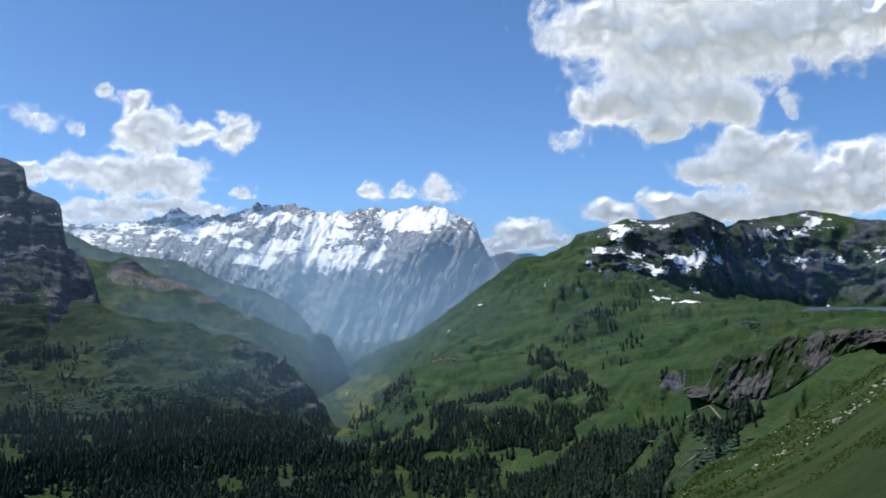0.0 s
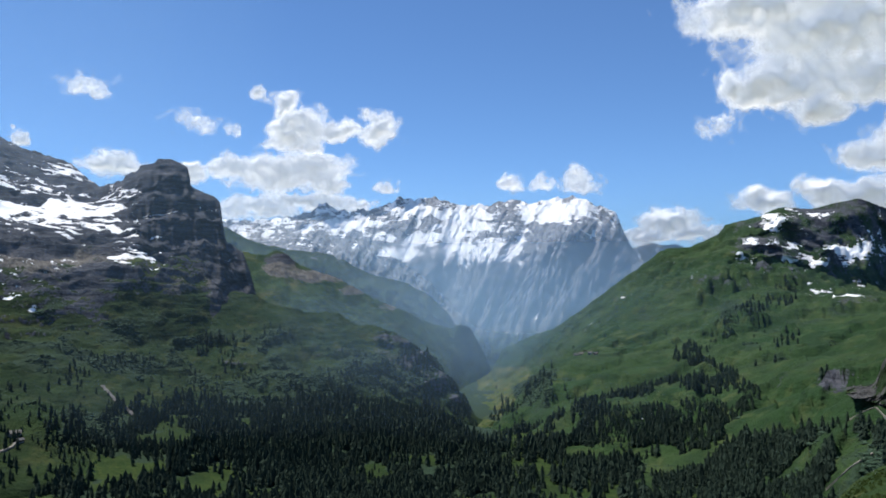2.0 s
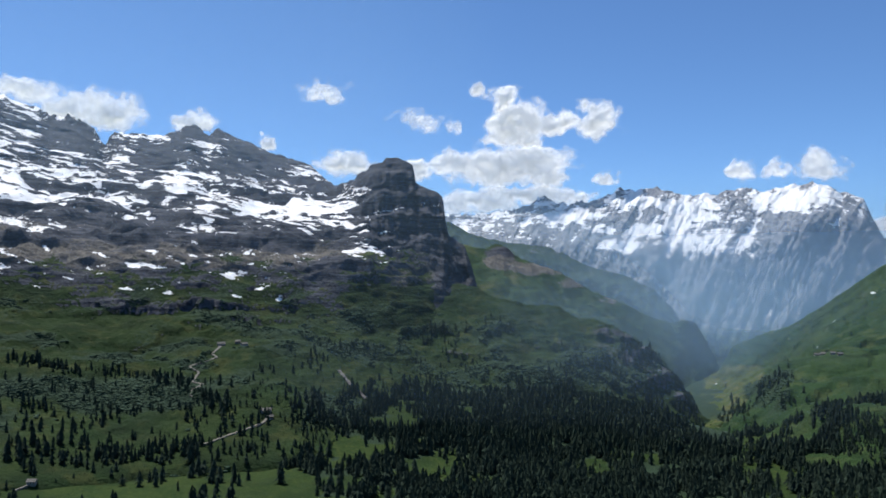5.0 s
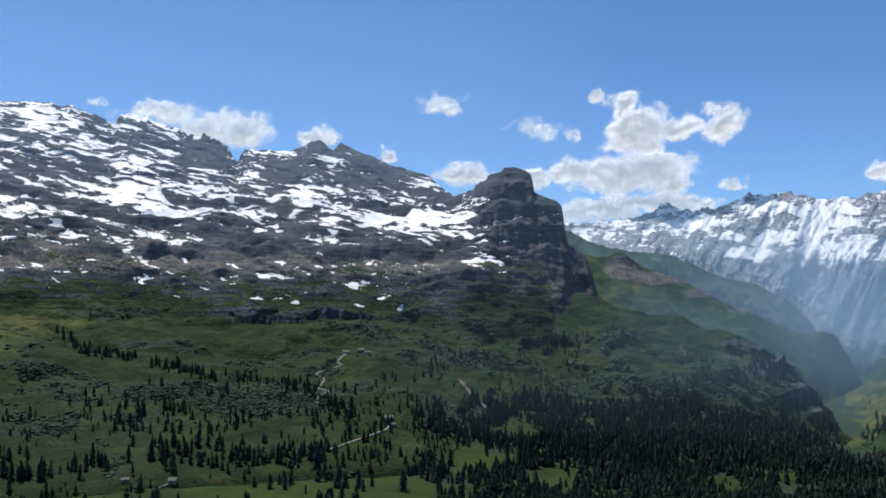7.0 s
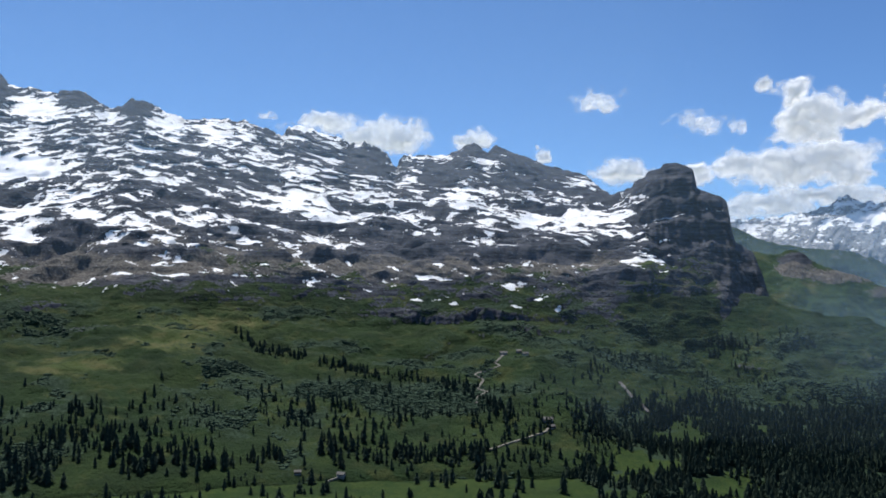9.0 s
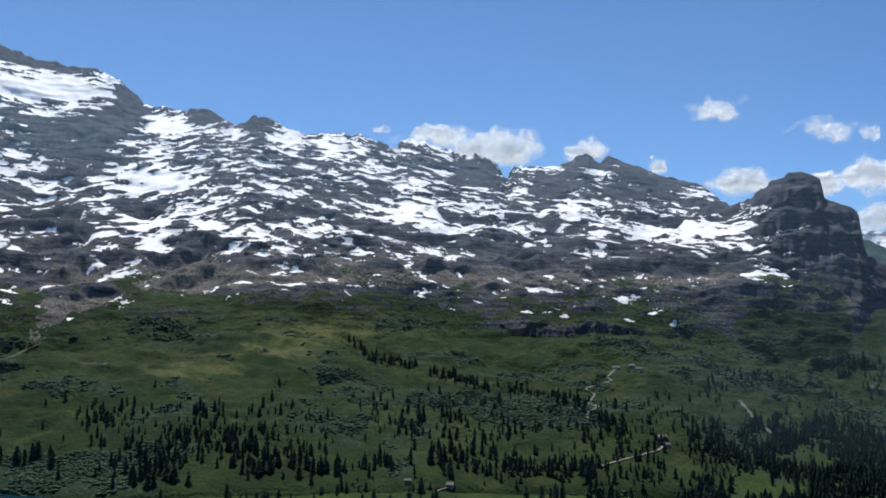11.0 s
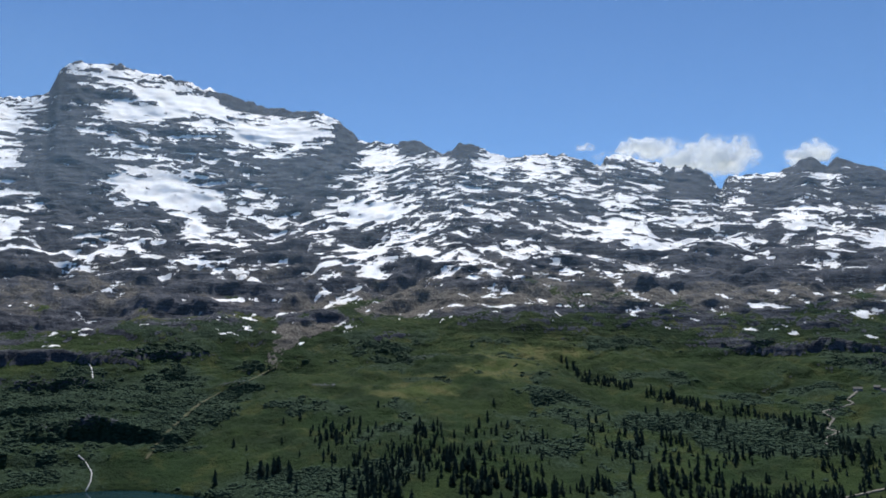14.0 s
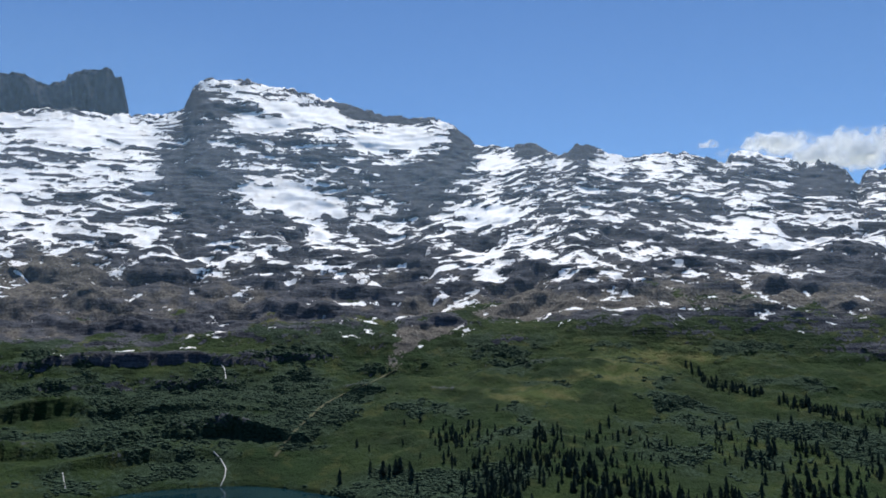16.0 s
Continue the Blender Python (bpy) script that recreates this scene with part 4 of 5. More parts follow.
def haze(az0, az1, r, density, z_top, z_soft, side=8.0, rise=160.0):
    """A curved blue sheet that imitates haze, thinning out upwards, to both sides and towards the land that it touches.
    """
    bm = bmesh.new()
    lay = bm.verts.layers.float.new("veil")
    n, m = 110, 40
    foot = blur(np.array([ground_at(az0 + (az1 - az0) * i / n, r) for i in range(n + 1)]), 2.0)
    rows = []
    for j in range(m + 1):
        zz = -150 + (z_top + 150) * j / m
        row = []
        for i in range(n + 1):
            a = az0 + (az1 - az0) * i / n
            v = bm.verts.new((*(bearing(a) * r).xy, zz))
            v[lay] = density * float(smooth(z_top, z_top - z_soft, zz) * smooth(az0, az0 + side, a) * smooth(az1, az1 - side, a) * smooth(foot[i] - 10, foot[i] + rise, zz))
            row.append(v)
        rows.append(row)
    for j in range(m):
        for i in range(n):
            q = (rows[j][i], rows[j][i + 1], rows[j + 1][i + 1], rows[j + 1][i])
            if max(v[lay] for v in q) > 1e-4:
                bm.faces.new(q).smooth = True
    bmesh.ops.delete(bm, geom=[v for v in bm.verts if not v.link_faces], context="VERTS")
    me = bpy.data.meshes.new("haze_sheet")
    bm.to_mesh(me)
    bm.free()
    ob = new("haze_sheet", me)
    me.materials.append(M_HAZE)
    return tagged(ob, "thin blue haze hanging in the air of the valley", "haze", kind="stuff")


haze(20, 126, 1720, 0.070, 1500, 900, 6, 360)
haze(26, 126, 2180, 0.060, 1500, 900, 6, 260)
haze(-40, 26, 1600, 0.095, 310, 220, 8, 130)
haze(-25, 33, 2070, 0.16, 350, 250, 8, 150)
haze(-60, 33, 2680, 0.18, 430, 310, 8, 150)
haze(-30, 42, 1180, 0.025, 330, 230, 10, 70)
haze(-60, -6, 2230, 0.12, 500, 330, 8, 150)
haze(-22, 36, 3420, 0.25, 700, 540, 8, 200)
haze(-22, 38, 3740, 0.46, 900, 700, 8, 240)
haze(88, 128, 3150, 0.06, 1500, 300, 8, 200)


# ---- clouds: lumpy bodies with a thin rim ----
def cloud_material():
    n = Nodes("cloud")
    t = n.t
    wisp, fray = n.noise(170, 8, 0.66), n.noise(38, 6, 0.65, offset=11)
    thick = n.math("ADD", n.math("MULTIPLY", n.attr("thick"), 1.8), n.math("ADD", n.math("MULTIPLY", n.math("SUBTRACT", wisp, 0.5), 1.9), n.math("MULTIPLY", n.math("SUBTRACT", fray, 0.5), 0.8)))
    fac = n.step(thick, -0.15, 1.5)
    n.finish((0.8, 0.8, 0.8), 1.0, n.math("MULTIPLY", wisp, 60.0), 0.1, 1.0, 0.0)
    deep = n.step(n.attr("thick"), 0.15, 1.15)      # thick parts pass less light; their added glow is dimmed with it
    # emission added to brighten the clouds; its dimming paints the grey cores
    n.bsdf.inputs["Emission Color"].default_value = (0.96, 0.98, 1.0, 1)
    n.put(n.bsdf.inputs["Emission Strength"], n.math("SUBTRACT", 0.47, n.math("MULTIPLY", deep, 0.27)))
    glow = n.node("ShaderNodeBsdfTranslucent", {"Color": (0.98, 0.98, 0.98, 1)})
    body = n.node("ShaderNodeMixShader", {0: n.math("SUBTRACT", 0.36, n.math("MULTIPLY", deep, 0.28)), 1: n.bsdf.outputs[0], 2: glow})
    mix = n.node("ShaderNodeMixShader", {0: fac, 1: n.node("ShaderNodeBsdfTransparent"), 2: body})
    t.links.new(mix, t.nodes["Material Output"].inputs["Surface"])
    return n.mat


M_CLOUD = cloud_material()


def cloud(puffs, label, seed=0, ragged=0.55, r=4840.0, depth=1.0, thin=1.0):
    """A cloud from puffs (bearing, elevation, half width, half height in degrees): a lumpy front, a flatter back."""
    p = np.array(puffs, float)
    a0, a1 = (p[:, 0] - 1.9 * p[:, 2]).min(), (p[:, 0] + 1.9 * p[:, 2]).max()
    e0, e1 = (p[:, 1] - 1.9 * p[:, 3]).min(), (p[:, 1] + 1.9 * p[:, 3]).max()
    step = max(0.09, math.sqrt((a1 - a0) * (e1 - e0) / 16000))
    na, ne = int((a1 - a0) / step) + 2, int((e1 - e0) / step) + 2
    A, E = np.meshgrid(np.linspace(a0, a1, na), np.linspace(e0, e1, ne))
    px_, py_ = A * 84, E * 84
    scale = min(1.0, 0.35 + 0.5 * float(p[:, 3].max()))
    px_, py_ = px_ / scale, py_ / scale
    wx, wy = fbm(px_, py_, 0 * A + seed, 150, 4) * 1.1 * scale, fbm(px_, py_, 0 * A + seed + 50, 150, 4) * 0.9 * scale
    body = np.zeros_like(A) - 9
    for a, e, ra, re in puffs:
        d = 1 - ((A + wx - a) / ra) ** 2 - ((E + wy - e) / re) ** 2
        body = np.maximum(body, np.where(d > 0, d, d * 0.5) * min(1.0, 0.55 + re * 0.4))
    lump = fbm(px_, py_, 0 * A + seed + 7, 170, 6, 0.55)
    swell = fbm(px_, py_, 0 * A + seed + 3, 230, 3, 0.45)
    cauli = 1 - 2 * np.abs(gnoise(px_ / 95, py_ / 95, 0 * A + seed)) + 0.5 * (1 - 2 * np.abs(gnoise(px_ / 42, py_ / 42, 0 * A + seed)))
    thick = body * 0.85 + 0.05 + 1.7 * ragged * lump * (1 - 0.8 * smooth(0.2, 0.75, body)) + 0.17 * (cauli - 0.6)
    thick = thick * thin - 0.12 * (1 - thin)
    edge = np.minimum.reduce([A - a0, a1 - A, E - e0, e1 - E]) / (4 * step)
    thick = np.where(edge < 1, np.minimum(thick, -0.7 + 0.5 * edge), thick)
    bulge = np.clip(body * 0.85 + 0.05 + 0.8 * ragged * fbm(px_, py_, 0 * A + seed + 7, 170, 3, 0.45) + 0.07 * (cauli - 0.6), 0, 1.2) ** 0.85 * smooth(-0.5, 0.3, thick)
    size = 84 * float(np.median(p[:, 3])) * depth
    verts, faces, vals = [], [], []
    for front in (1, 0):
        R = r - bulge * size * (0.8 if front else -0.2) - (bulge * (7 * cauli + 120 * swell) * min(1.0, 0.4 + 0.3 * float(p[:, 3].max())) if front else 0) + (0 if front else 4)
        R = np.minimum(R, 4900)
        ar, er = np.radians(A), np.radians(E)
        co = np.stack([-np.sin(ar) * np.cos(er) * R, np.cos(ar) * np.cos(er) * R, np.sin(er) * R + EYE.z], -1).reshape(-1, 3)
        idx = np.arange(na * ne).reshape(ne, na)
        use = (np.maximum.reduce([thick[:-1, :-1], thick[1:, :-1], thick[:-1, 1:], thick[1:, 1:]]) > -0.3).ravel()
        q_ = np.stack([idx[:-1, :-1].ravel(), idx[1:, :-1].ravel(), idx[1:, 1:].ravel(), idx[:-1, 1:].ravel()], 1)[use]
        faces.append((q_ if front else q_[:, ::-1]) + (0 if front else na * ne))
        verts.append(co)
        vals.append(thick.ravel())
    co, q_, val = np.concatenate(verts), np.concatenate(faces), np.concatenate(vals)
    used, inv = np.unique(q_, return_inverse=True)
    co, val, q_ = co[used], val[used], inv.reshape(q_.shape)
    me = bpy.data.meshes.new("cloud")
    me.vertices.add(len(co))
    me.vertices.foreach_set("co", co.astype(np.float32).ravel())
    me.loops.add(q_.size)
    me.loops.foreach_set("vertex_index", q_.ravel().astype(np.int32))
    me.polygons.add(len(q_))
    me.polygons.foreach_set("loop_start", np.arange(0, q_.size, 4, dtype=np.int32))
    me.polygons.foreach_set("use_smooth", np.ones(len(q_), dtype=bool))
    at = me.attributes.new("thick", "FLOAT", "POINT")
    at.data.foreach_set("value", val.astype(np.float32))
    me.update(calc_edges=True)
    ob = new("cloud", me)
    me.materials.append(M_CLOUD)
    return tagged(ob, label, "cloud", "clouds in the sky")


cloud([(-12.1, 18.6, 5.0, 2.6), (-16.7, 17.1, 7.2, 4.3), (-21.5, 17.3, 6.8, 3.1), (-25.7, 17.5, 5.4, 3.0), (-29, 18.3, 4.8, 2.3), (-14, 13.9, 4.5, 2.3), (-17.8, 13.7, 4.3, 2.2), (-15.5, 11.8, 2.3, 1.3),
       (-20.3, 12.7, 2.1, 1.5), (-11.2, 13.3, 2.0, 1.5), (-18, 21, 9, 3.0)], "large white cumulus cloud with a grey underside", 1)
cloud([(-23.75, 12.46, 0.7, 0.9)], "small torn shred of white cloud", 2, 0.8, thin=0.6)
cloud([(-21.3, 8.9, 3.8, 2.2), (-18.4, 8.7, 2.2, 1.1), (-24, 7.6, 4.6, 2.2), (-27.7, 8.4, 2.2, 1.8), (-23, 9.9, 2.0, 1.3), (-20.6, 10.6, 1.4, 0.75), (-15.7, 6.7, 2.2, 1.0), (-11.9, 6.1, 2.3, 1.0), (-18.3, 6.2, 4.3, 1.3),
       (-23.6, 5.8, 5.5, 1.1), (-28.2, 6.6, 2.5, 1.8), (-33, 8, 5, 2.5)], "piled white cumulus cloud behind the dark summits", 3, 0.4)
cloud([(-9.3, 11.1, 1.2, 0.9)], "faint wisp of white cloud", 4, 0.9, thin=0.5)
cloud([(-5.9, 4.8, 2.4, 1.0), (-4.3, 3.9, 2.4, 0.8), (-7.5, 4.0, 2.4, 0.8)], "low white cloud behind the far ridge", 5, 0.35)
cloud([(5.1, 7.9, 1.0, 0.7), (3.0, 7.9, 1.0, 0.6), (0.5, 7.9, 1.5, 1.0)], "row of small white puffy clouds over the massif", 6, 0.6, thin=0.8)
cloud([(23.1, 13.7, 1.0, 0.5), (21.2, 13.1, 1.0, 1.0), (20.1, 11.5, 2.4, 1.3), (17.5, 11.3, 1.7, 0.95), (14.7, 11.4, 1.7, 1.2), (20.6, 10.5, 2.2, 0.95)], "torn white cumulus cloud with a bright top", 7, 0.5)
cloud([(24.9, 8.6, 1.7, 0.9), (21.6, 8.4, 4.0, 1.5), (19.3, 8.35, 3.0, 1.5), (17.8, 7.5, 1.5, 0.8), (27.2, 8.1, 1.3, 0.7)], "broad white cumulus cloud beside the rock tower", 8, 0.45)
cloud([(22.8, 5.96, 3.5, 0.75), (19.7, 6.4, 4.1, 0.75), (16.6, 6.2, 1.8, 0.5), (24.6, 5.6, 2.0, 0.7)], "flat white cloud bank lying on the far peaks", 9, 0.35)
cloud([(14.2, 7.6, 0.9, 0.5)], "small white puff of cloud", 10, 0.5)
cloud([(27.3, 11.6, 1.6, 0.75), (25, 11.3, 0.6, 0.5)], "thin white wisp of cloud", 11, 0.9, thin=0.55)
cloud([(34.2, 13.6, 1.4, 0.8), (33.4, 13.0, 0.7, 0.7)], "thin torn wisp of white cloud", 12, 0.9, thin=0.6)
cloud([(32.8, 8.6, 1.9, 0.8), (31.8, 8.3, 1.4, 0.7)], "white cloud showing behind the rock tower", 13, 0.35)
cloud([(53.7, 12.1, 2.6, 0.8), (48.3, 11.1, 2.2, 1.3), (51.3, 11.3, 2.3, 0.9)], "white cumulus cloud over the range's notch", 14, 0.6, thin=0.85)
cloud([(43.2, 11.0, 1.6, 0.8)], "white puff behind a summit knob", 15, 0.4)
cloud([(38.1, 9.9, 0.6, 0.6)], "small white puff above the ridge", 16, 0.5)
cloud([(57.7, 12.6, 0.6, 0.4)], "faint small shred of cloud", 17, 0.8, thin=0.6)

# ---- trees ----
def part(name, bm, material, parent, label=""):
    me = bpy.data.meshes.new(name)
    bm.to_mesh(me)
    bm.free()
    ob = new(name, me)
    me.materials.append(material)
    ob.parent = parent
    return tagged(ob, label)


def foliage_material(name, dark, light, size):
    n = Nodes(name)
    rnd = n.node("ShaderNodeObjectInfo", out="Random")
    isl = n.node("ShaderNodeNewGeometry", out="Random Per Island")
    tone = n.math("ADD", n.math("MULTIPLY", n.noise(size, 4), 0.6), n.math("MULTIPLY", n.math("ADD", rnd, isl), 0.25))
    return n.finish(n.mix(n.step(tone, 0.25, 0.8), dark, light), 0.85, n.noise(size * 0.4, 3), 0.6, 0.4, 0.15)


def plain_material(name, a, b, size, rough=0.85, bump=0.4):
    n = Nodes(name)
    return n.finish(n.mix(n.step(n.noise(size, 6), 0.35, 0.65), a, b), rough, n.noise(size * 0.3, 5), bump, size * 0.2, 0.2)


M_NEEDLE = foliage_material("spruce_needles", (0.008, 0.018, 0.012), (0.022, 0.039, 0.025), 2.5)
M_BUSH = foliage_material("alder_leaves", (0.022, 0.045, 0.026), (0.046, 0.078, 0.048), 1.6)
M_BARK = plain_material("bark", (0.05, 0.035, 0.025), (0.1, 0.075, 0.055), 1.0)


def crown_arrays(seed, height, width, tiers, points, bare):
    """Drooping, ragged whorls of a spruce: vertices and triangles, base at zero."""
    rng = random.Random(seed)
    verts, tris = [], []
    for k in range(tiers):
        t = k / (tiers - 1)
        zb = height * (bare + (1 - bare) * t * 0.93)
        rad = width * (1 - t ** 1.7) ** 0.9 * rng.uniform(0.75, 1.15) * (0.72 + 0.28 * min(1, t * 5)) + 0.25
        rise = height * (1 - bare) / tiers * rng.uniform(1.6, 2.1)
        lean = (rng.uniform(-0.1, 0.1) * width, rng.uniform(-0.1, 0.1) * width)
        base = len(verts)
        verts.append((lean[0] * 0.3, lean[1] * 0.3, min(height, zb + rise)))
        turn = rng.uniform(0, 6.28)
        for j in range(points * 2):
            a = turn + math.pi * j / points
            r = rad * (rng.uniform(0.8, 1.2) if j % 2 == 0 else rng.uniform(0.42, 0.62))
            verts.append((lean[0] + r * math.cos(a), lean[1] + r * math.sin(a), zb - (0.22 * rad if j % 2 == 0 else -0.12 * rad)))
        n = points * 2
        for j in range(n):
            tris.append((base, base + 1 + j, base + 1 + (j + 1) % n))
    return np.array(verts), np.array(tris)


def trunk_bm(height, radius):
    bm = bmesh.new()
    rings = []
    for zz, rr in ((-1.5, radius * 1.35), (0.6, radius), (height * 0.5, radius * 0.6), (height * 0.93, radius * 0.12)):
        rings.append([bm.verts.new((rr * math.cos(a), rr * math.sin(a), zz)) for a in np.linspace(0, 2 * math.pi, 6, endpoint=False)])
    for lo, hi in zip(rings, rings[1:]):
        for i in range(6):
            bm.faces.new((lo[i], lo[(i + 1) % 6], hi[(i + 1) % 6], hi[i]))
    bm.faces.new(rings[-1])
    return bm


SHAPES = [crown_arrays(s, 17.0, w, tiers, 5, bare) for s, w, tiers, bare in
          ((1, 5.6, 8, 0.04), (2, 4.6, 9, 0.03), (3, 6.4, 8, 0.06), (4, 4.2, 8, 0.1), (5, 5.4, 7, 0.02), (6, 6.8, 7, 0.02))]


def inside(az, el, poly):
    out = np.zeros(az.shape, bool)
    for (x0, y0), (x1, y1) in zip(poly, poly[1:] + poly[:1]):
        hit = ((y0 > el) != (y1 > el)) & (az < (x1 - x0) * (el - y0) / (y1 - y0 + 1e-12) + x0)
        out ^= hit
    return out


def near_line(az, el, pts, width):
    best = np.full(az.shape, 9.0)
    for (x0, y0), (x1, y1) in zip(pts, pts[1:]):
        t = np.clip(((az - x0) * (x1 - x0) + (el - y0) * (y1 - y0)) / ((x1 - x0) ** 2 + (y1 - y0) ** 2), 0, 1)
        best = np.minimum(best, np.hypot(az - x0 - t * (x1 - x0), el - y0 - t * (y1 - y0)))
    return smooth(width, width * 0.5, best)


RNG = np.random.RandomState(11)


def scatter(rel, density):
    """Random places on a sheet; density is a function of bearing, elevation and place, per square degree."""
    el = rel.el()
    m, n = el.shape
    cell = np.abs(np.diff(el, axis=0))[:, :-1] * abs(rel.col[1] - rel.col[0])
    A, E = rel.A[:-1, :-1], el[:-1, :-1]
    x, y, z = (v[:-1, :-1] for v in rel.xyz())
    count = RNG.poisson(np.clip(density(A, E, x, y, z), 0, 100) * cell)
    jj, ii = np.nonzero(count)
    jj, ii = np.repeat(jj, count[jj, ii]), np.repeat(ii, count[jj, ii])
    u, v = RNG.uniform(size=len(jj)), RNG.uniform(size=len(jj))
    X, Y, Z = rel.xyz()
    out = []
    for G in (X, Y, Z):
        out.append(G[jj, ii] * (1 - u) * (1 - v) + G[jj + 1, ii] * u * (1 - v) + G[jj, ii + 1] * (1 - u) * v + G[jj + 1, ii + 1] * u * v)
    return np.stack(out, 1)


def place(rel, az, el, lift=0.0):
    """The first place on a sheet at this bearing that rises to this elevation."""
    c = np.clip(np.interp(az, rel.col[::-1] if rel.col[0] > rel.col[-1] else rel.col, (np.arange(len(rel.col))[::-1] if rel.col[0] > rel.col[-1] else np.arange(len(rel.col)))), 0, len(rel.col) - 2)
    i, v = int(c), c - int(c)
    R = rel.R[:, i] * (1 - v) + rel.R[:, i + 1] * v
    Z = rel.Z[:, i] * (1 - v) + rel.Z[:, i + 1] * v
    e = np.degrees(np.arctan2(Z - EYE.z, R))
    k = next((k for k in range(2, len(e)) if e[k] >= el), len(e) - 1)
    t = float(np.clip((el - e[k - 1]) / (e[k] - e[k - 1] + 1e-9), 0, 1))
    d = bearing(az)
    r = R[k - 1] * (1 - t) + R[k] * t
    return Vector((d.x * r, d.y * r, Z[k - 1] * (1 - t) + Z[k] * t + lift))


FOREST_TOP = ([-17, -14, -5, 3, 6.5, 9, 12, 15, 20, 24, 27, 30, 33.5, 36, 38, 42], [-14, -10.2, -10.2, -10.2, -10.4, -9.3, -8.3, -7.6, -7.1, -7.0, -6.9, -6.6, -7.6, -9.0, -10.8, -13])
CLEAR = [(23.6, -7.4, 1.6, 0.4, 1.2), (34, -9.4, 2.0, 0.5, 0.8), (0.5, -11.1, 0.9, 0.5, 1), (10.0, -12.4, 2.0, 0.4, 0.8), (17, -11.2, 1.4, 0.4, 0.7), (-10.6, -9.0, 1.2, 0.4, 0.9), (30, -8.2, 1.8, 0.5, 0.6), (27, -7.8, 1.4, 0.4, 0.6)]
RIGHT_WOOD = [(8.4, -10.9), (3.44, -9.3), (-0.56, -7.5), (-4.56, -6.34), (-5.78, -4.77), (-6.97, -4.38), (-8.54, -4.76), (-11.42, -6.67), (-11.2, -8.2), (-10.4, -9.73), (-14.21, -9.43), (-15.68, -9.93), (-15.64, -11.39), (-14.1, -14), (8.4, -14)]
TREELINE = [(59.5, -2.5), (58.2, -3.8), (55.4, -4.35), (51.4, -5.45), (47.6, -5.95), (44.5, -6.5), (42.6, -7.2), (41.4, -7.9)]


def wood_ground(A, E, x, y, z):
    lim = np.interp(A, *FOREST_TOP)
    d = 52 * smooth(0.05, -0.25, E - lim) * smooth(-16.5, -14.5, E) * smooth(-16, -14, A) * smooth(40, 29, A) * (np.hypot(x, y) > 700)
    meadow = 7 * smooth(0.0, 0.18, fbm(x, y, z, 60, 4)) * smooth(38, 42, A) * smooth(74, 70, A) * smooth(-16, -14, E) * (np.hypot(x, y) > 700) * (1 - np.clip(spots(A, E, [(53, -12.5, 2.6, 0.5, 1)]), 0, 1))
    d += 16 * np.clip(spots(A, E, [(-17.6, -10.2, 1.2, 0.9, 1)]), 0, 1) * (np.hypot(x, y) < 262) * (np.hypot(x, y) > 225)
    d *= smooth(-0.3, -0.05, fbm(x, y, z, 150, 4) + 0.3 * smooth(9, 14, A) * smooth(33, 28, A)) * (1 - 0.45 * smooth(9, 5, A)) * (1 - smooth(28, 36, A) * (1 - smooth(-0.08, 0.12, fbm(x, y, z, 60, 4)))) * (1 - smooth(0.3, 0.5, spots(A, E, CLEAR) + 0.45 * fbm(x, y, z, 70, 4)))
    return d * (1 - 0.94 * glade(A, E, x, y) * (np.hypot(x, y) > 600)) + meadow


def wood_range(A, E, x, y, z):
    n1 = fbm(x, y, z, 110, 4)
    lim = np.interp(A, *FOREST_TOP)
    d = 30 * smooth(0.05, -0.3, E - lim) * smooth(39, 29, A) * smooth(-0.15, 0.12, n1) * (1 - 0.92 * glade(A, E, x, y))
    d += 5.0 * smooth(-0.12, 0.2, n1) * smooth(-6.2, -7.4, E) * smooth(80, 74, A)
    d += 1.0 * smooth(-5.2, -7, E) * smooth(88, 70, A)
    d += 26 * near_line(A, E, TREELINE, 0.32) * smooth(-0.35, -0.05, fbm(x, y, z, 40, 3))
    d += 11 * np.clip(spots(A, E, [(70.3, -9.2, 2.6, 1.3, 1), (42.2, -8.0, 0.8, 0.9, 0.9), (40.5, -8.4, 0.7, 0.8, 0.8), (76, -8.0, 1.1, 0.35, 0.6), (80, -9.8, 1.4, 0.3, 0.5), (58.5, -11.3, 2.8, 0.4, 0.9),
                                   (62, -8.5, 1.2, 1.2, 0.35), (47, -11.2, 4, 0.7, 0.6), (38.5, -6.6, 1.2, 0.7, 0.4), (34.5, -5.6, 0.9, 0.9, 0.8), (36.4, -4.6, 0.35, 0.8, 0.5), (31.5, -4.6, 2.5, 0.5, 0.6), (25.5, -5.4, 1.4, 1.4, 0.5), (52, -10.4, 2, 0.5, 0.5)]), 0, 1)
    d += 0.5 * smooth(-0.02, 0.2, n1) * smooth(36, 30, A) * smooth(-0.8, -3, E)
    d *= 1 - np.clip(spots(A, E, [(55, -12.3, 4, 0.35, 1), (41.5, -5.6, 1.6, 1.0, 1), (38.9, -10, 2.0, 0.3, 0.8), (39.8, -4.1, 1.4, 0.25, 1)]), 0, 1)
    return d * smooth(0.02, 0.12, RANGE.S[:-1, :-1])


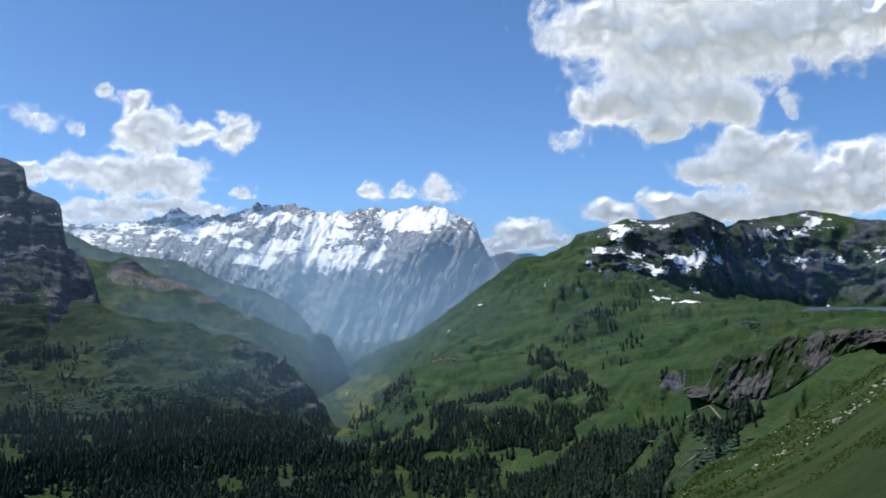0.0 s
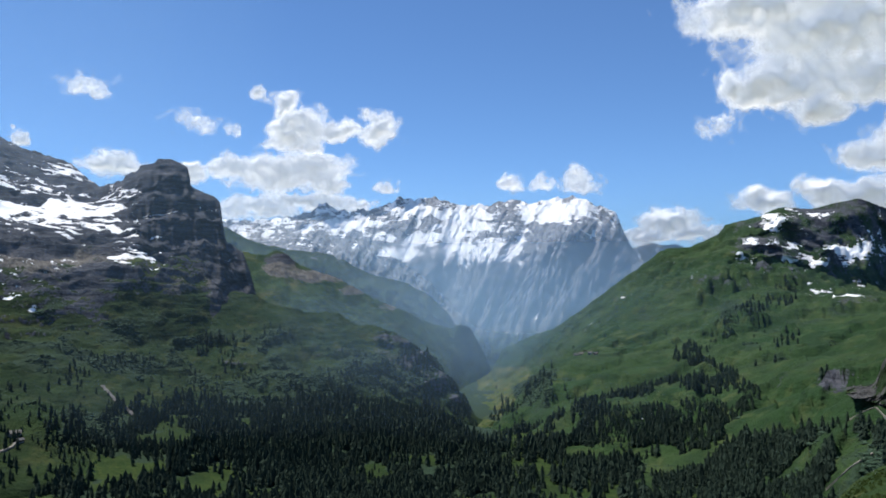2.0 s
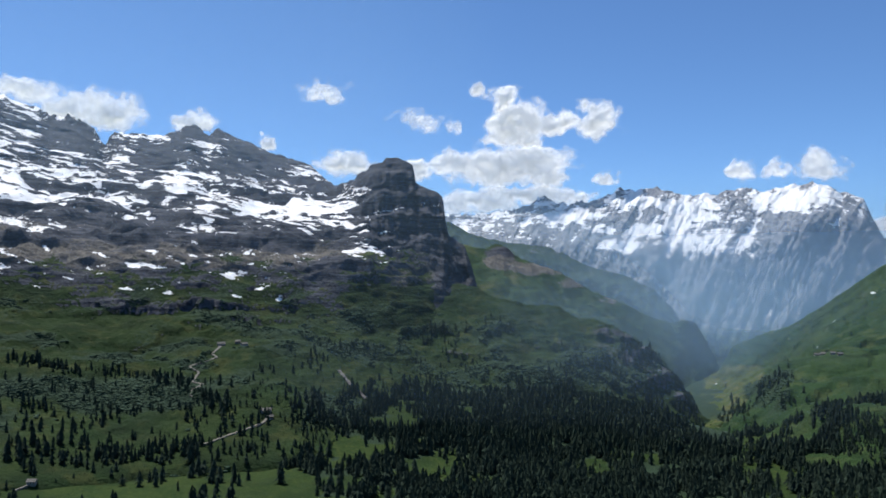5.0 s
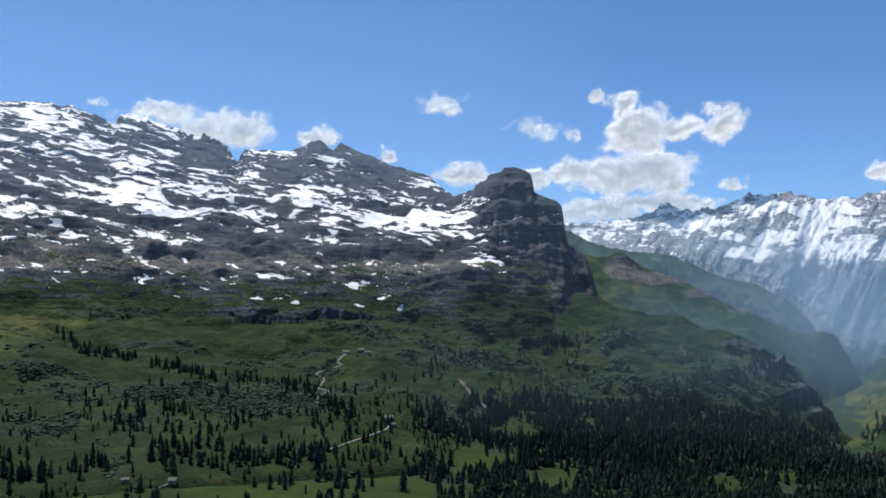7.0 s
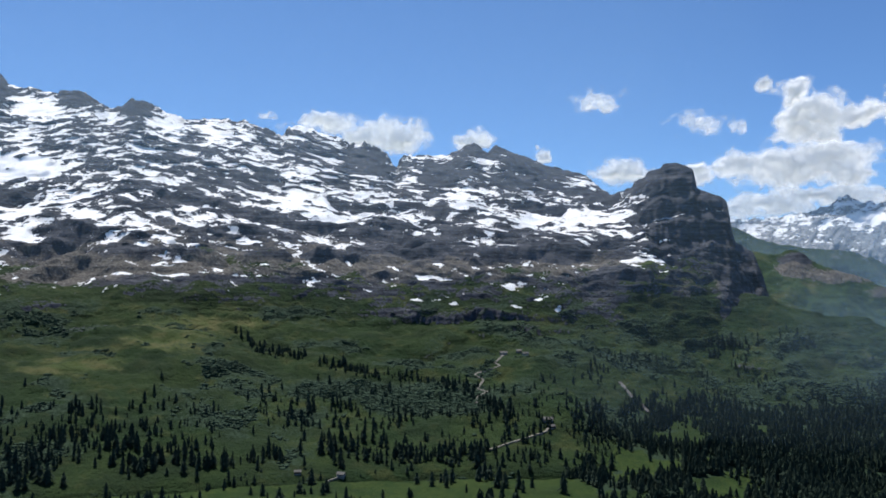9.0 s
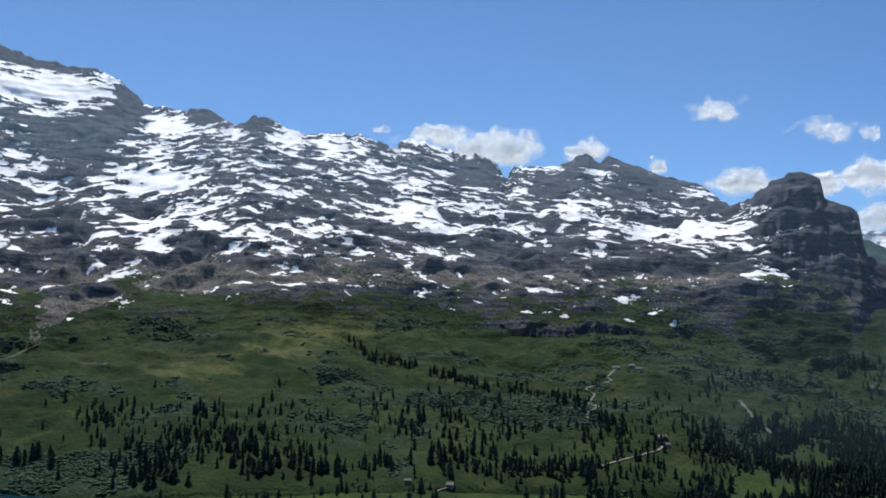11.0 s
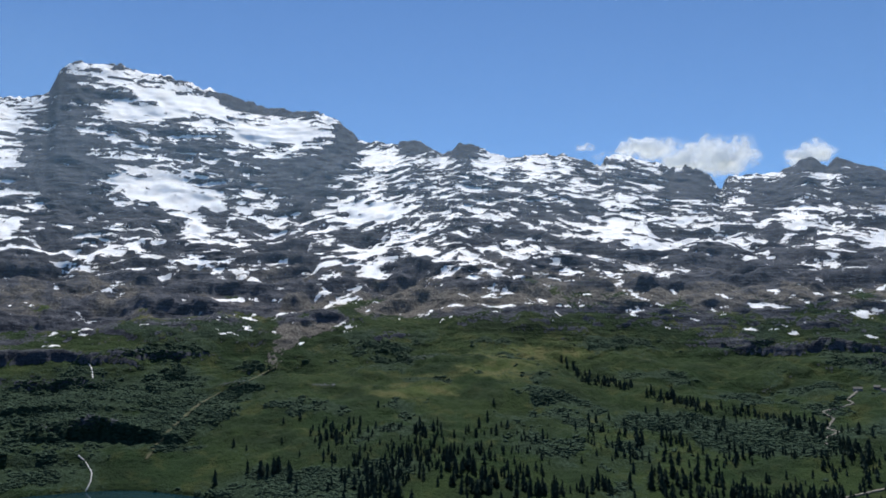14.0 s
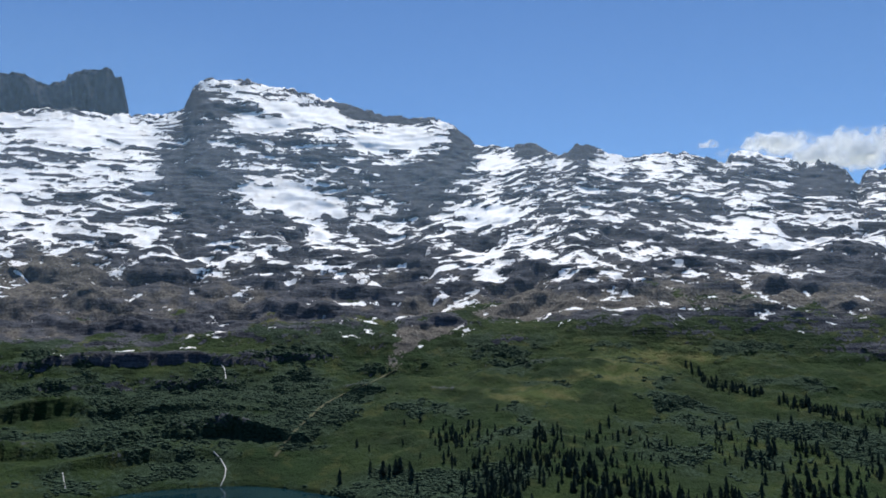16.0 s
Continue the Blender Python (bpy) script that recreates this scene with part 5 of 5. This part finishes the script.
def wood_right(A, E, x, y, z):
    n1 = fbm(x, y, z, 120, 4)
    d = 44 * inside(A, E, RIGHT_WOOD) * smooth(-0.06, 0.03, n1 + 0.06) * (1 - smooth(0.3, 0.5, spots(A, E, CLEAR) + 0.45 * fbm(x, y, z, 70, 4)))
    d += 20 * near_line(A, E, [(-6.5, -4.6), (-9.5, -2.4), (-11.5, -1.0), (-13.2, -0.2)], 0.8) * smooth(-0.12, 0.1, n1)
    d += 12 * near_line(A, E, [(-8.5, -4.2), (-11.5, -3.0), (-13.5, -3.2)], 0.5) * smooth(-0.1, 0.12, n1)
    d += 7 * near_line(A, E, [(6.2, -9.0), (4.6, -7.6), (3.5, -6.6), (2.6, -5.6)], 0.9) * smooth(-0.2, 0.1, n1)
    d += 24 * np.clip(spots(A, E, [(-18.6, -9.2, 0.9, 0.8, 1), (-20.4, -8.0, 0.7, 0.5, 1), (-19.6, -8.7, 0.7, 0.5, 0.6)]), 0, 1)
    d += 8 * near_line(A, E, [(-14, -9.3), (-16.3, -8.9), (-17.2, -8.2)], 0.5) * smooth(-0.2, 0.1, n1)
    d += 0.8 * smooth(0.05, 0.25, n1) * smooth(-1.5, -4, E) * smooth(-18, -12, A) + 4 * smooth(0.2, 0.34, n1) * smooth(-2, -4, E) * smooth(-17, -12, A)
    return d * (RIGHT.S[:-1, :-1] < 3)


def wood_spur(A, E, x, y, z):
    n1 = fbm(x, y, z, 100, 4)
    return (13 * smooth(0.02, 0.18, n1) * smooth(-2.0, -4.0, E) + 10 * np.clip(spots(A, E, [(11, -6.4, 3, 1.6, 1), (17, -4.6, 2.0, 0.7, 0.8), (14, -5.6, 1.6, 0.6, 0.9), (20.5, -5.6, 1.4, 0.5, 0.7)]), 0, 1) * smooth(-0.1, 0.1, n1)) * (SPUR.S[:-1, :-1] < 2)


trees = []
for rel, fn in ((GROUND, wood_ground), (RANGE, wood_range), (RIGHT, wood_right), (SPUR, wood_spur)):
    trees.append(scatter(rel, fn))
trees = np.concatenate(trees)
grow = (0.45 + 0.95 * RNG.beta(2.0, 1.8, len(trees))) * (0.75 + 0.5 * smooth(60, -20, trees[:, 2]) * 0.5)
dist = np.hypot(trees[:, 0], trees[:, 1])
grow *= 0.9 + 0.9 * fbm(trees[:, 0], trees[:, 1], trees[:, 2], 90, 3)
grow = np.where(dist < 400, grow * 0.5, grow)
order = np.argsort(dist)
trees, grow = trees[order], grow[order]

models = []
for i, (v, f) in enumerate(SHAPES[:3]):
    tree = tagged(new("spruce"), "dark green spruce standing on the slope below the meadows", "tree", "spruces on the near slopes")
    part("trunk", trunk_bm(17.0, 0.34), M_BARK, tree, "grey-brown trunk")
    bm = bmesh.new()
    vs = [bm.verts.new(c) for c in v]
    for t in f:
        bm.faces.new([vs[k] for k in t])
    part("crown", bm, M_NEEDLE, tree, "dark green ragged needle crown")
    models.append(tree)
SINGLE = 290
for k in range(SINGLE):
    m = pose(*trees[k], 0, 0, float(RNG.uniform(0, 360)))
    if k < 3:
        models[k].matrix_basis = m
        models[k].scale = (grow[k],) * 3
    else:
        models[k % 3].scale = (grow[k],) * 3
        copy_thing(models[k % 3], m)
for k in range(3):
    models[k].scale = (grow[k],) * 3


def joined(name, shapes, places, sizes, squash, material, label, category):
    """Many small plants of one kind in one mesh."""
    vs, fs, base = [], [], 0
    turn = RNG.uniform(0, 2 * math.pi, len(places))
    kind = RNG.randint(0, len(shapes), len(places))
    for s, (v, f) in enumerate(shapes):
        pick = np.where(kind == s)[0]
        if not len(pick):
            continue
        c, sn = np.cos(turn[pick])[:, None], np.sin(turn[pick])[:, None]
        k = sizes[pick][:, None]
        wide = k * RNG.uniform(0.8, 1.2, len(pick))[:, None]
        X = (v[None, :, 0] * c - v[None, :, 1] * sn) * wide + places[pick, 0:1]
        Y = (v[None, :, 0] * sn + v[None, :, 1] * c) * wide + places[pick, 1:2]
        Z = v[None, :, 2] * k * squash + places[pick, 2:3]
        vs.append(np.stack([X, Y, Z], -1).reshape(-1, 3))
        fs.append((f[None] + (base + len(v) * np.arange(len(pick)))[:, None, None]).reshape(-1, 3))
        base += len(v) * len(pick)
    co, tri = np.concatenate(vs), np.concatenate(fs)
    me = bpy.data.meshes.new(name)
    me.vertices.add(len(co))
    me.vertices.foreach_set("co", co.astype(np.float32).ravel())
    me.loops.add(tri.size)
    me.loops.foreach_set("vertex_index", tri.ravel().astype(np.int32))
    me.polygons.add(len(tri))
    me.polygons.foreach_set("loop_start", np.arange(0, tri.size, 3, dtype=np.int32))
    me.polygons.foreach_set("use_smooth", np.full(len(tri), material is M_BUSH))
    me.update(calc_edges=True)
    ob = new(name, me)
    me.materials.append(material)
    return tagged(ob, label, category, kind="stuff")


FAR_SHAPES = [crown_arrays(s + 20, 17.0, w, 6, 4, 0.03) for s, w in ((1, 5.0), (2, 4.2), (3, 5.8), (4, 3.8))]
is_far = np.hypot(trees[:, 0], trees[:, 1]) > 1050
is_far[:SINGLE] = False
is_near = ~is_far
is_near[:SINGLE] = False
joined("spruce_forest", SHAPES, trees[is_near], grow[is_near], 1.0, M_NEEDLE, "dark dense spruce forest on the valley slopes", "forest")
joined("far_forest", FAR_SHAPES, trees[is_far], grow[is_far], 1.0, M_NEEDLE, "dark spruce forest on the distant slopes", "forest")


# ---- alder scrub and dwarf pine ----
def bush_arrays(seed):
    rng = random.Random(seed)
    bm = bmesh.new()
    bmesh.ops.create_icosphere(bm, subdivisions=1, radius=0.95)
    for v in bm.verts:
        v.co *= rng.uniform(0.6, 1.35)
        v.co.x *= 1.25
    bm.verts.index_update()
    v = np.array([v.co[:] for v in bm.verts])
    f = np.array([[q.index for q in face.verts] for face in bm.faces])
    bm.free()
    return v, f


BUSHES = [bush_arrays(s) for s in range(8)]


def scrub(rel, rows, top):
    s = rel.masks["shrub"]

    def density(A, E, x, y, z):
        return 100 * smooth(0.54, 0.66, s[:-1, :-1] + 0.6 * fbm(x, y, z, 40, 4)) * (rel.S[:-1, :-1] < rows) * (E < top)
    return scatter(rel, density)


bushes = np.concatenate([scrub(RANGE, 3.3, -1.0), scrub(RIGHT, 2.6, -1.5), scrub(SPUR, 2.0, -2.0)])
joined("alder_scrub", BUSHES, bushes, RNG.uniform(1.8, 4.0, len(bushes)), 0.45, M_BUSH, "blue-green alder scrub in patches on the meadow", "scrub")

# ---- stones on the near hillside ----
M_STONE = plain_material("lichened_limestone", (0.15, 0.146, 0.132), (0.36, 0.35, 0.32), 0.8)


def stone_arrays(seed):
    rng = random.Random(seed)
    bm = bmesh.new()
    bmesh.ops.create_icosphere(bm, subdivisions=1, radius=1.0)
    for v in bm.verts:
        v.co *= rng.uniform(0.7, 1.15)
        v.co.z = max(v.co.z * 0.62, -0.3)
    bm.verts.index_update()
    v = np.array([v.co[:] for v in bm.verts])
    f = np.array([[q.index for q in face.verts] for face in bm.faces])
    bm.free()
    return v, f


STONES = [stone_arrays(s) for s in range(5)]


def stony(A, E, x, y, z):
    R = np.hypot(x, y)
    patch = np.clip(spots(A, E, [(-24.5, -8.9, 4.4, 1.7, 0.8), (-28, -7.8, 3.4, 2.2, 0.9), (-22, -10.4, 3.2, 1.3, 0.5), (-26, -10.8, 4, 1.6, 0.4)]), 0, 1)
    return (26 * patch * smooth(-0.1, 0.25, fbm(x, y, z, 22, 3)) + 1.0 * smooth(-16, -20, A)) * (R > 60) * (R < 310)


stones = scatter(GROUND, stony)
RNG.shuffle(stones)
big = stones[:120]
small = stones[120:]
base_mesh = []
for v, f in STONES:
    me = bpy.data.meshes.new("boulder")
    me.from_pydata([tuple(c) for c in v], [], [tuple(map(int, t)) for t in f])
    me.materials.append(M_STONE)
    base_mesh.append(me)
for k, p in enumerate(big):
    ob = new("boulder", base_mesh[k % 5])
    s = float(RNG.uniform(0.15, 0.4))
    ob.matrix_basis = pose(*p, 0, 0, float(RNG.uniform(0, 360))) @ Matrix.Diagonal((s, s * float(RNG.uniform(0.7, 1.1)), s, 1))
    tagged(ob, "pale grey limestone boulder lying in the grass", "boulder", "boulders on the near hillside")
if len(small):
    joined("scattered_stones", STONES, small, RNG.uniform(0.1, 0.3, len(small)), 1.0, M_STONE, "small pale stones scattered through the grass", "stones")


# ---- tufts of grass on the near hillside ----
def tuft_arrays(seed):
    rng = random.Random(seed)
    verts, tris = [], []
    for k in range(5):
        a, r = rng.uniform(0, 6.28), rng.uniform(0.0, 0.6)
        cx, cy, b = r * math.cos(a), r * math.sin(a), len(verts)
        t = rng.uniform(0, 6.28)
        w = rng.uniform(0.18, 0.35)
        for j in range(3):
            verts.append((cx + w * math.cos(t + 2.09 * j), cy + w * math.sin(t + 2.09 * j), -0.1))
        verts.append((cx + rng.uniform(-0.3, 0.3), cy + rng.uniform(-0.3, 0.3), rng.uniform(0.5, 1.0)))
        tris += [(b, b + 1, b + 3), (b + 1, b + 2, b + 3), (b + 2, b, b + 3)]
    return np.array(verts), np.array(tris)


def tufty(A, E, x, y, z):
    R = np.hypot(x, y)
    return 66 * smooth(-0.1, 0.0, fbm(x, y, z, 9, 4)) * smooth(-13, -17, A) * (A > -40) * (R > 28) * (R < 320)


M_TUFT = foliage_material("tufted_grass", (0.020, 0.042, 0.006), (0.058, 0.078, 0.014), 6.0)
tufts = scatter(GROUND, tufty)
joined("grass_tufts", [tuft_arrays(s) for s in range(4)], tufts, RNG.uniform(0.5, 1.0, len(tufts)) * np.clip(np.hypot(tufts[:, 0], tufts[:, 1]) / 260, 0.12, 0.6), 0.8, M_TUFT, "coarse green and yellow grass tufts on the hillside", "grass")


# ---- tracks, streams ----
def ribbon(name, rel, pts, width, material, label, category, lift=1.2, kind=""):
    pts = [Vector((*p, 0)) for p in pts]
    dense = []
    for a, b in zip(pts, pts[1:]):
        for t in np.linspace(0, 1, 12, endpoint=False):
            dense.append(a.lerp(b, t))
    dense.append(pts[-1])
    line = [place(rel, p.x, p.y, lift) for p in dense]
    for _ in range(3):
        line = [line[0]] + [(line[i - 1] + line[i] * 2 + line[i + 1]) / 4 for i in range(1, len(line) - 1)] + [line[-1]]
    bm = bmesh.new()
    left, right, low_l, low_r = [], [], [], []
    for i, p in enumerate(line):
        d = line[min(i + 1, len(line) - 1)] - line[max(i - 1, 0)]
        side = Vector((-d.y, d.x, 0))
        side = side.normalized() * width * 0.5 * (1 + 0.25 * math.sin(i * 1.3)) if side.length > 1e-6 else Vector((width / 2, 0, 0))
        left.append(bm.verts.new(p + side))
        right.append(bm.verts.new(p - side))
        low_l.append(bm.verts.new(p + side * 1.2 - Vector((0, 0, 4))))
        low_r.append(bm.verts.new(p - side * 1.2 - Vector((0, 0, 4))))
    for i in range(len(line) - 1):
        bm.faces.new((left[i], right[i], right[i + 1], left[i + 1]))
        bm.faces.new((low_l[i], left[i], left[i + 1], low_l[i + 1]))
        bm.faces.new((right[i], low_r[i], low_r[i + 1], right[i + 1]))
    bmesh.ops.recalc_face_normals(bm, faces=bm.faces)
    me = bpy.data.meshes.new(name)
    bm.to_mesh(me)
    bm.free()
    me.materials.append(material)
    return tagged(new(name, me), label, category, kind=kind)


M_TRACK = plain_material("gravel_track", (0.12, 0.112, 0.095), (0.22, 0.205, 0.18), 3.0)
M_FOAM = plain_material("white_water", (0.25, 0.26, 0.27), (0.5, 0.51, 0.53), 4.0, 0.4)
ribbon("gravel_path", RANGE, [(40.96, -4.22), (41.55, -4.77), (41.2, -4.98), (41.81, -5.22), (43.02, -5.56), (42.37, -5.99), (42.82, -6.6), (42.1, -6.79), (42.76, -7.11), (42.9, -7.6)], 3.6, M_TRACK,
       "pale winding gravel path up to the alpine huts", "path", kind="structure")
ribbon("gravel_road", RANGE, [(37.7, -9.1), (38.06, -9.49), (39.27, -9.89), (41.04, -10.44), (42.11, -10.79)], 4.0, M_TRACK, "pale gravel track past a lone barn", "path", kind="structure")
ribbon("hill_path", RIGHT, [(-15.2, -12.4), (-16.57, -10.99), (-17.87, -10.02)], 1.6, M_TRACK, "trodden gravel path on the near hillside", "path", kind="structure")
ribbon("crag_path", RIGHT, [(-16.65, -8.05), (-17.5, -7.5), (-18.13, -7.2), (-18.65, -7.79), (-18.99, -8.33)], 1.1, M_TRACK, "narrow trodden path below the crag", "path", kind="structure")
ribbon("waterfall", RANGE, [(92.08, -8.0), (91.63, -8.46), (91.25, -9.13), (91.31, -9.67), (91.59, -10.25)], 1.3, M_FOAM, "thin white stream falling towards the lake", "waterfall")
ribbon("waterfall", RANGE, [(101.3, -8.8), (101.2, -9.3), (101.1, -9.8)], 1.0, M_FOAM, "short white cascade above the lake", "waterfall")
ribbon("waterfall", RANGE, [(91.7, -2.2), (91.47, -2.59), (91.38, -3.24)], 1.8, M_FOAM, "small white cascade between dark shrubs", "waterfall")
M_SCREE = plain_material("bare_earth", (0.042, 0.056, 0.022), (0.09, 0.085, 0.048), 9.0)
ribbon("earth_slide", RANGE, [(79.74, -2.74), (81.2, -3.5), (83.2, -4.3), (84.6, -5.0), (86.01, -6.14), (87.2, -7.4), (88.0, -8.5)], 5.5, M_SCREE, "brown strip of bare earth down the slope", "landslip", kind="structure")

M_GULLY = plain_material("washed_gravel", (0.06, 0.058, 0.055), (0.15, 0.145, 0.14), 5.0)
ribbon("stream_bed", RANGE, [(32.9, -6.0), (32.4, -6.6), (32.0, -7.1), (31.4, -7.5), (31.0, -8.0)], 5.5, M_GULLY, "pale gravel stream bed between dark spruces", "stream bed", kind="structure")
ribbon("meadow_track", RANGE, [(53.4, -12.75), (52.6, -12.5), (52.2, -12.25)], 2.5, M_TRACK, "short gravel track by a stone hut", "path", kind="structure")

# ---- huts ----
M_TIMBER = plain_material("weathered_timber", (0.06, 0.042, 0.03), (0.12, 0.085, 0.06), 1.5)
M_ROOF = plain_material("tin_roof", (0.07, 0.068, 0.063), (0.12, 0.117, 0.11), 2.0, 0.7)
M_STONEWALL = plain_material("whitewashed_wall", (0.26, 0.25, 0.235), (0.38, 0.365, 0.345), 1.5)
M_GLASS = plain_material("window_glass", (0.02, 0.025, 0.03), (0.03, 0.035, 0.04), 1.0, 0.1)


def box(x0, x1, y0, y1, z0, z1, bevel=0.06):
    bm = bmesh.new()
    bmesh.ops.create_cube(bm, size=1)
    bmesh.ops.transform(bm, matrix=Matrix.Translation(((x0 + x1) / 2, (y0 + y1) / 2, (z0 + z1) / 2)) @ Matrix.Diagonal((x1 - x0, y1 - y0, z1 - z0, 1)), verts=bm.verts)
    bmesh.ops.bevel(bm, geom=bm.edges[:], offset=bevel, segments=1, affect="EDGES")
    return bm


def roof_slab(length, half, eave, ridge, side, thick=0.35):
    bm = bmesh.new()
    o = 0.7
    drop = (ridge - eave) / half
    ys = (0.0, side * (half + o))
    zs = (ridge, eave - drop * o)
    vs = [[bm.verts.new((sx * (length / 2 + o), yy, zz + t)) for sx in (-1, 1) for yy, zz in zip(ys, zs)] for t in (0.02, thick)]
    lo, hi = vs
    for q in ((0, 1, 3, 2),):
        bm.faces.new([lo[k] for k in q])
        bm.faces.new([hi[k] for k in reversed(q)])
    for a, b in ((0, 1), (1, 3), (3, 2), (2, 0)):
        bm.faces.new((lo[a], hi[a], hi[b], lo[b]))
    bmesh.ops.recalc_face_normals(bm, faces=bm.faces)
    return bm


def hut(where, turn, length, depth, eave, ridge, wall, label):
    base = tagged(new("alpine_hut"), label, "hut", "alpine huts")
    base.matrix_basis = Matrix.Translation(where) @ pose(0, 0, 0, 0, 0, turn)
    body = part("wall", box(-length / 2, length / 2, -depth / 2, depth / 2, 0.4, eave), wall, base, "timber walls" if wall is M_TIMBER else "pale plastered walls")
    part("foundation", box(-length / 2 - 0.15, length / 2 + 0.15, -depth / 2 - 0.15, depth / 2 + 0.15, -3, 0.45), M_STONE, base, "rough stone base")
    for s in (-1, 1):
        bm = bmesh.new()
        tri = [[bm.verts.new((s * length / 2 - s * k, yy, zz)) for yy, zz in ((-depth / 2, eave), (depth / 2, eave), (0, ridge))] for k in (0.0, 0.25)]
        bm.faces.new(tri[0])
        bm.faces.new(tri[1][::-1])
        for a, b in ((0, 1), (1, 2), (2, 0)):
            bm.faces.new((tri[0][a], tri[1][a], tri[1][b], tri[0][b]))
        bmesh.ops.recalc_face_normals(bm, faces=bm.faces)
        part("gable", bm, wall, base)
        part("roof", roof_slab(length, depth / 2, eave, ridge, s), M_ROOF, base, "pale metal roof slope")
    part("door", box(-0.6, 0.6, -depth / 2 - 0.1, -depth / 2 + 0.05, 0.45, 2.5, 0.03), M_TIMBER, base, "dark plank door")
    for xx in (-0.32 * length, 0.32 * length):
        win = part("window", box(xx - 0.6, xx + 0.6, -depth / 2 - 0.08, -depth / 2 + 0.05, 1.2, 2.3, 0.03), M_STONEWALL, base, "white window frame")
        part("pane", box(xx - 0.48, xx + 0.48, -depth / 2 - 0.12, -depth / 2 - 0.05, 1.3, 2.2, 0.01), M_GLASS, win, "dark glass")
    return base


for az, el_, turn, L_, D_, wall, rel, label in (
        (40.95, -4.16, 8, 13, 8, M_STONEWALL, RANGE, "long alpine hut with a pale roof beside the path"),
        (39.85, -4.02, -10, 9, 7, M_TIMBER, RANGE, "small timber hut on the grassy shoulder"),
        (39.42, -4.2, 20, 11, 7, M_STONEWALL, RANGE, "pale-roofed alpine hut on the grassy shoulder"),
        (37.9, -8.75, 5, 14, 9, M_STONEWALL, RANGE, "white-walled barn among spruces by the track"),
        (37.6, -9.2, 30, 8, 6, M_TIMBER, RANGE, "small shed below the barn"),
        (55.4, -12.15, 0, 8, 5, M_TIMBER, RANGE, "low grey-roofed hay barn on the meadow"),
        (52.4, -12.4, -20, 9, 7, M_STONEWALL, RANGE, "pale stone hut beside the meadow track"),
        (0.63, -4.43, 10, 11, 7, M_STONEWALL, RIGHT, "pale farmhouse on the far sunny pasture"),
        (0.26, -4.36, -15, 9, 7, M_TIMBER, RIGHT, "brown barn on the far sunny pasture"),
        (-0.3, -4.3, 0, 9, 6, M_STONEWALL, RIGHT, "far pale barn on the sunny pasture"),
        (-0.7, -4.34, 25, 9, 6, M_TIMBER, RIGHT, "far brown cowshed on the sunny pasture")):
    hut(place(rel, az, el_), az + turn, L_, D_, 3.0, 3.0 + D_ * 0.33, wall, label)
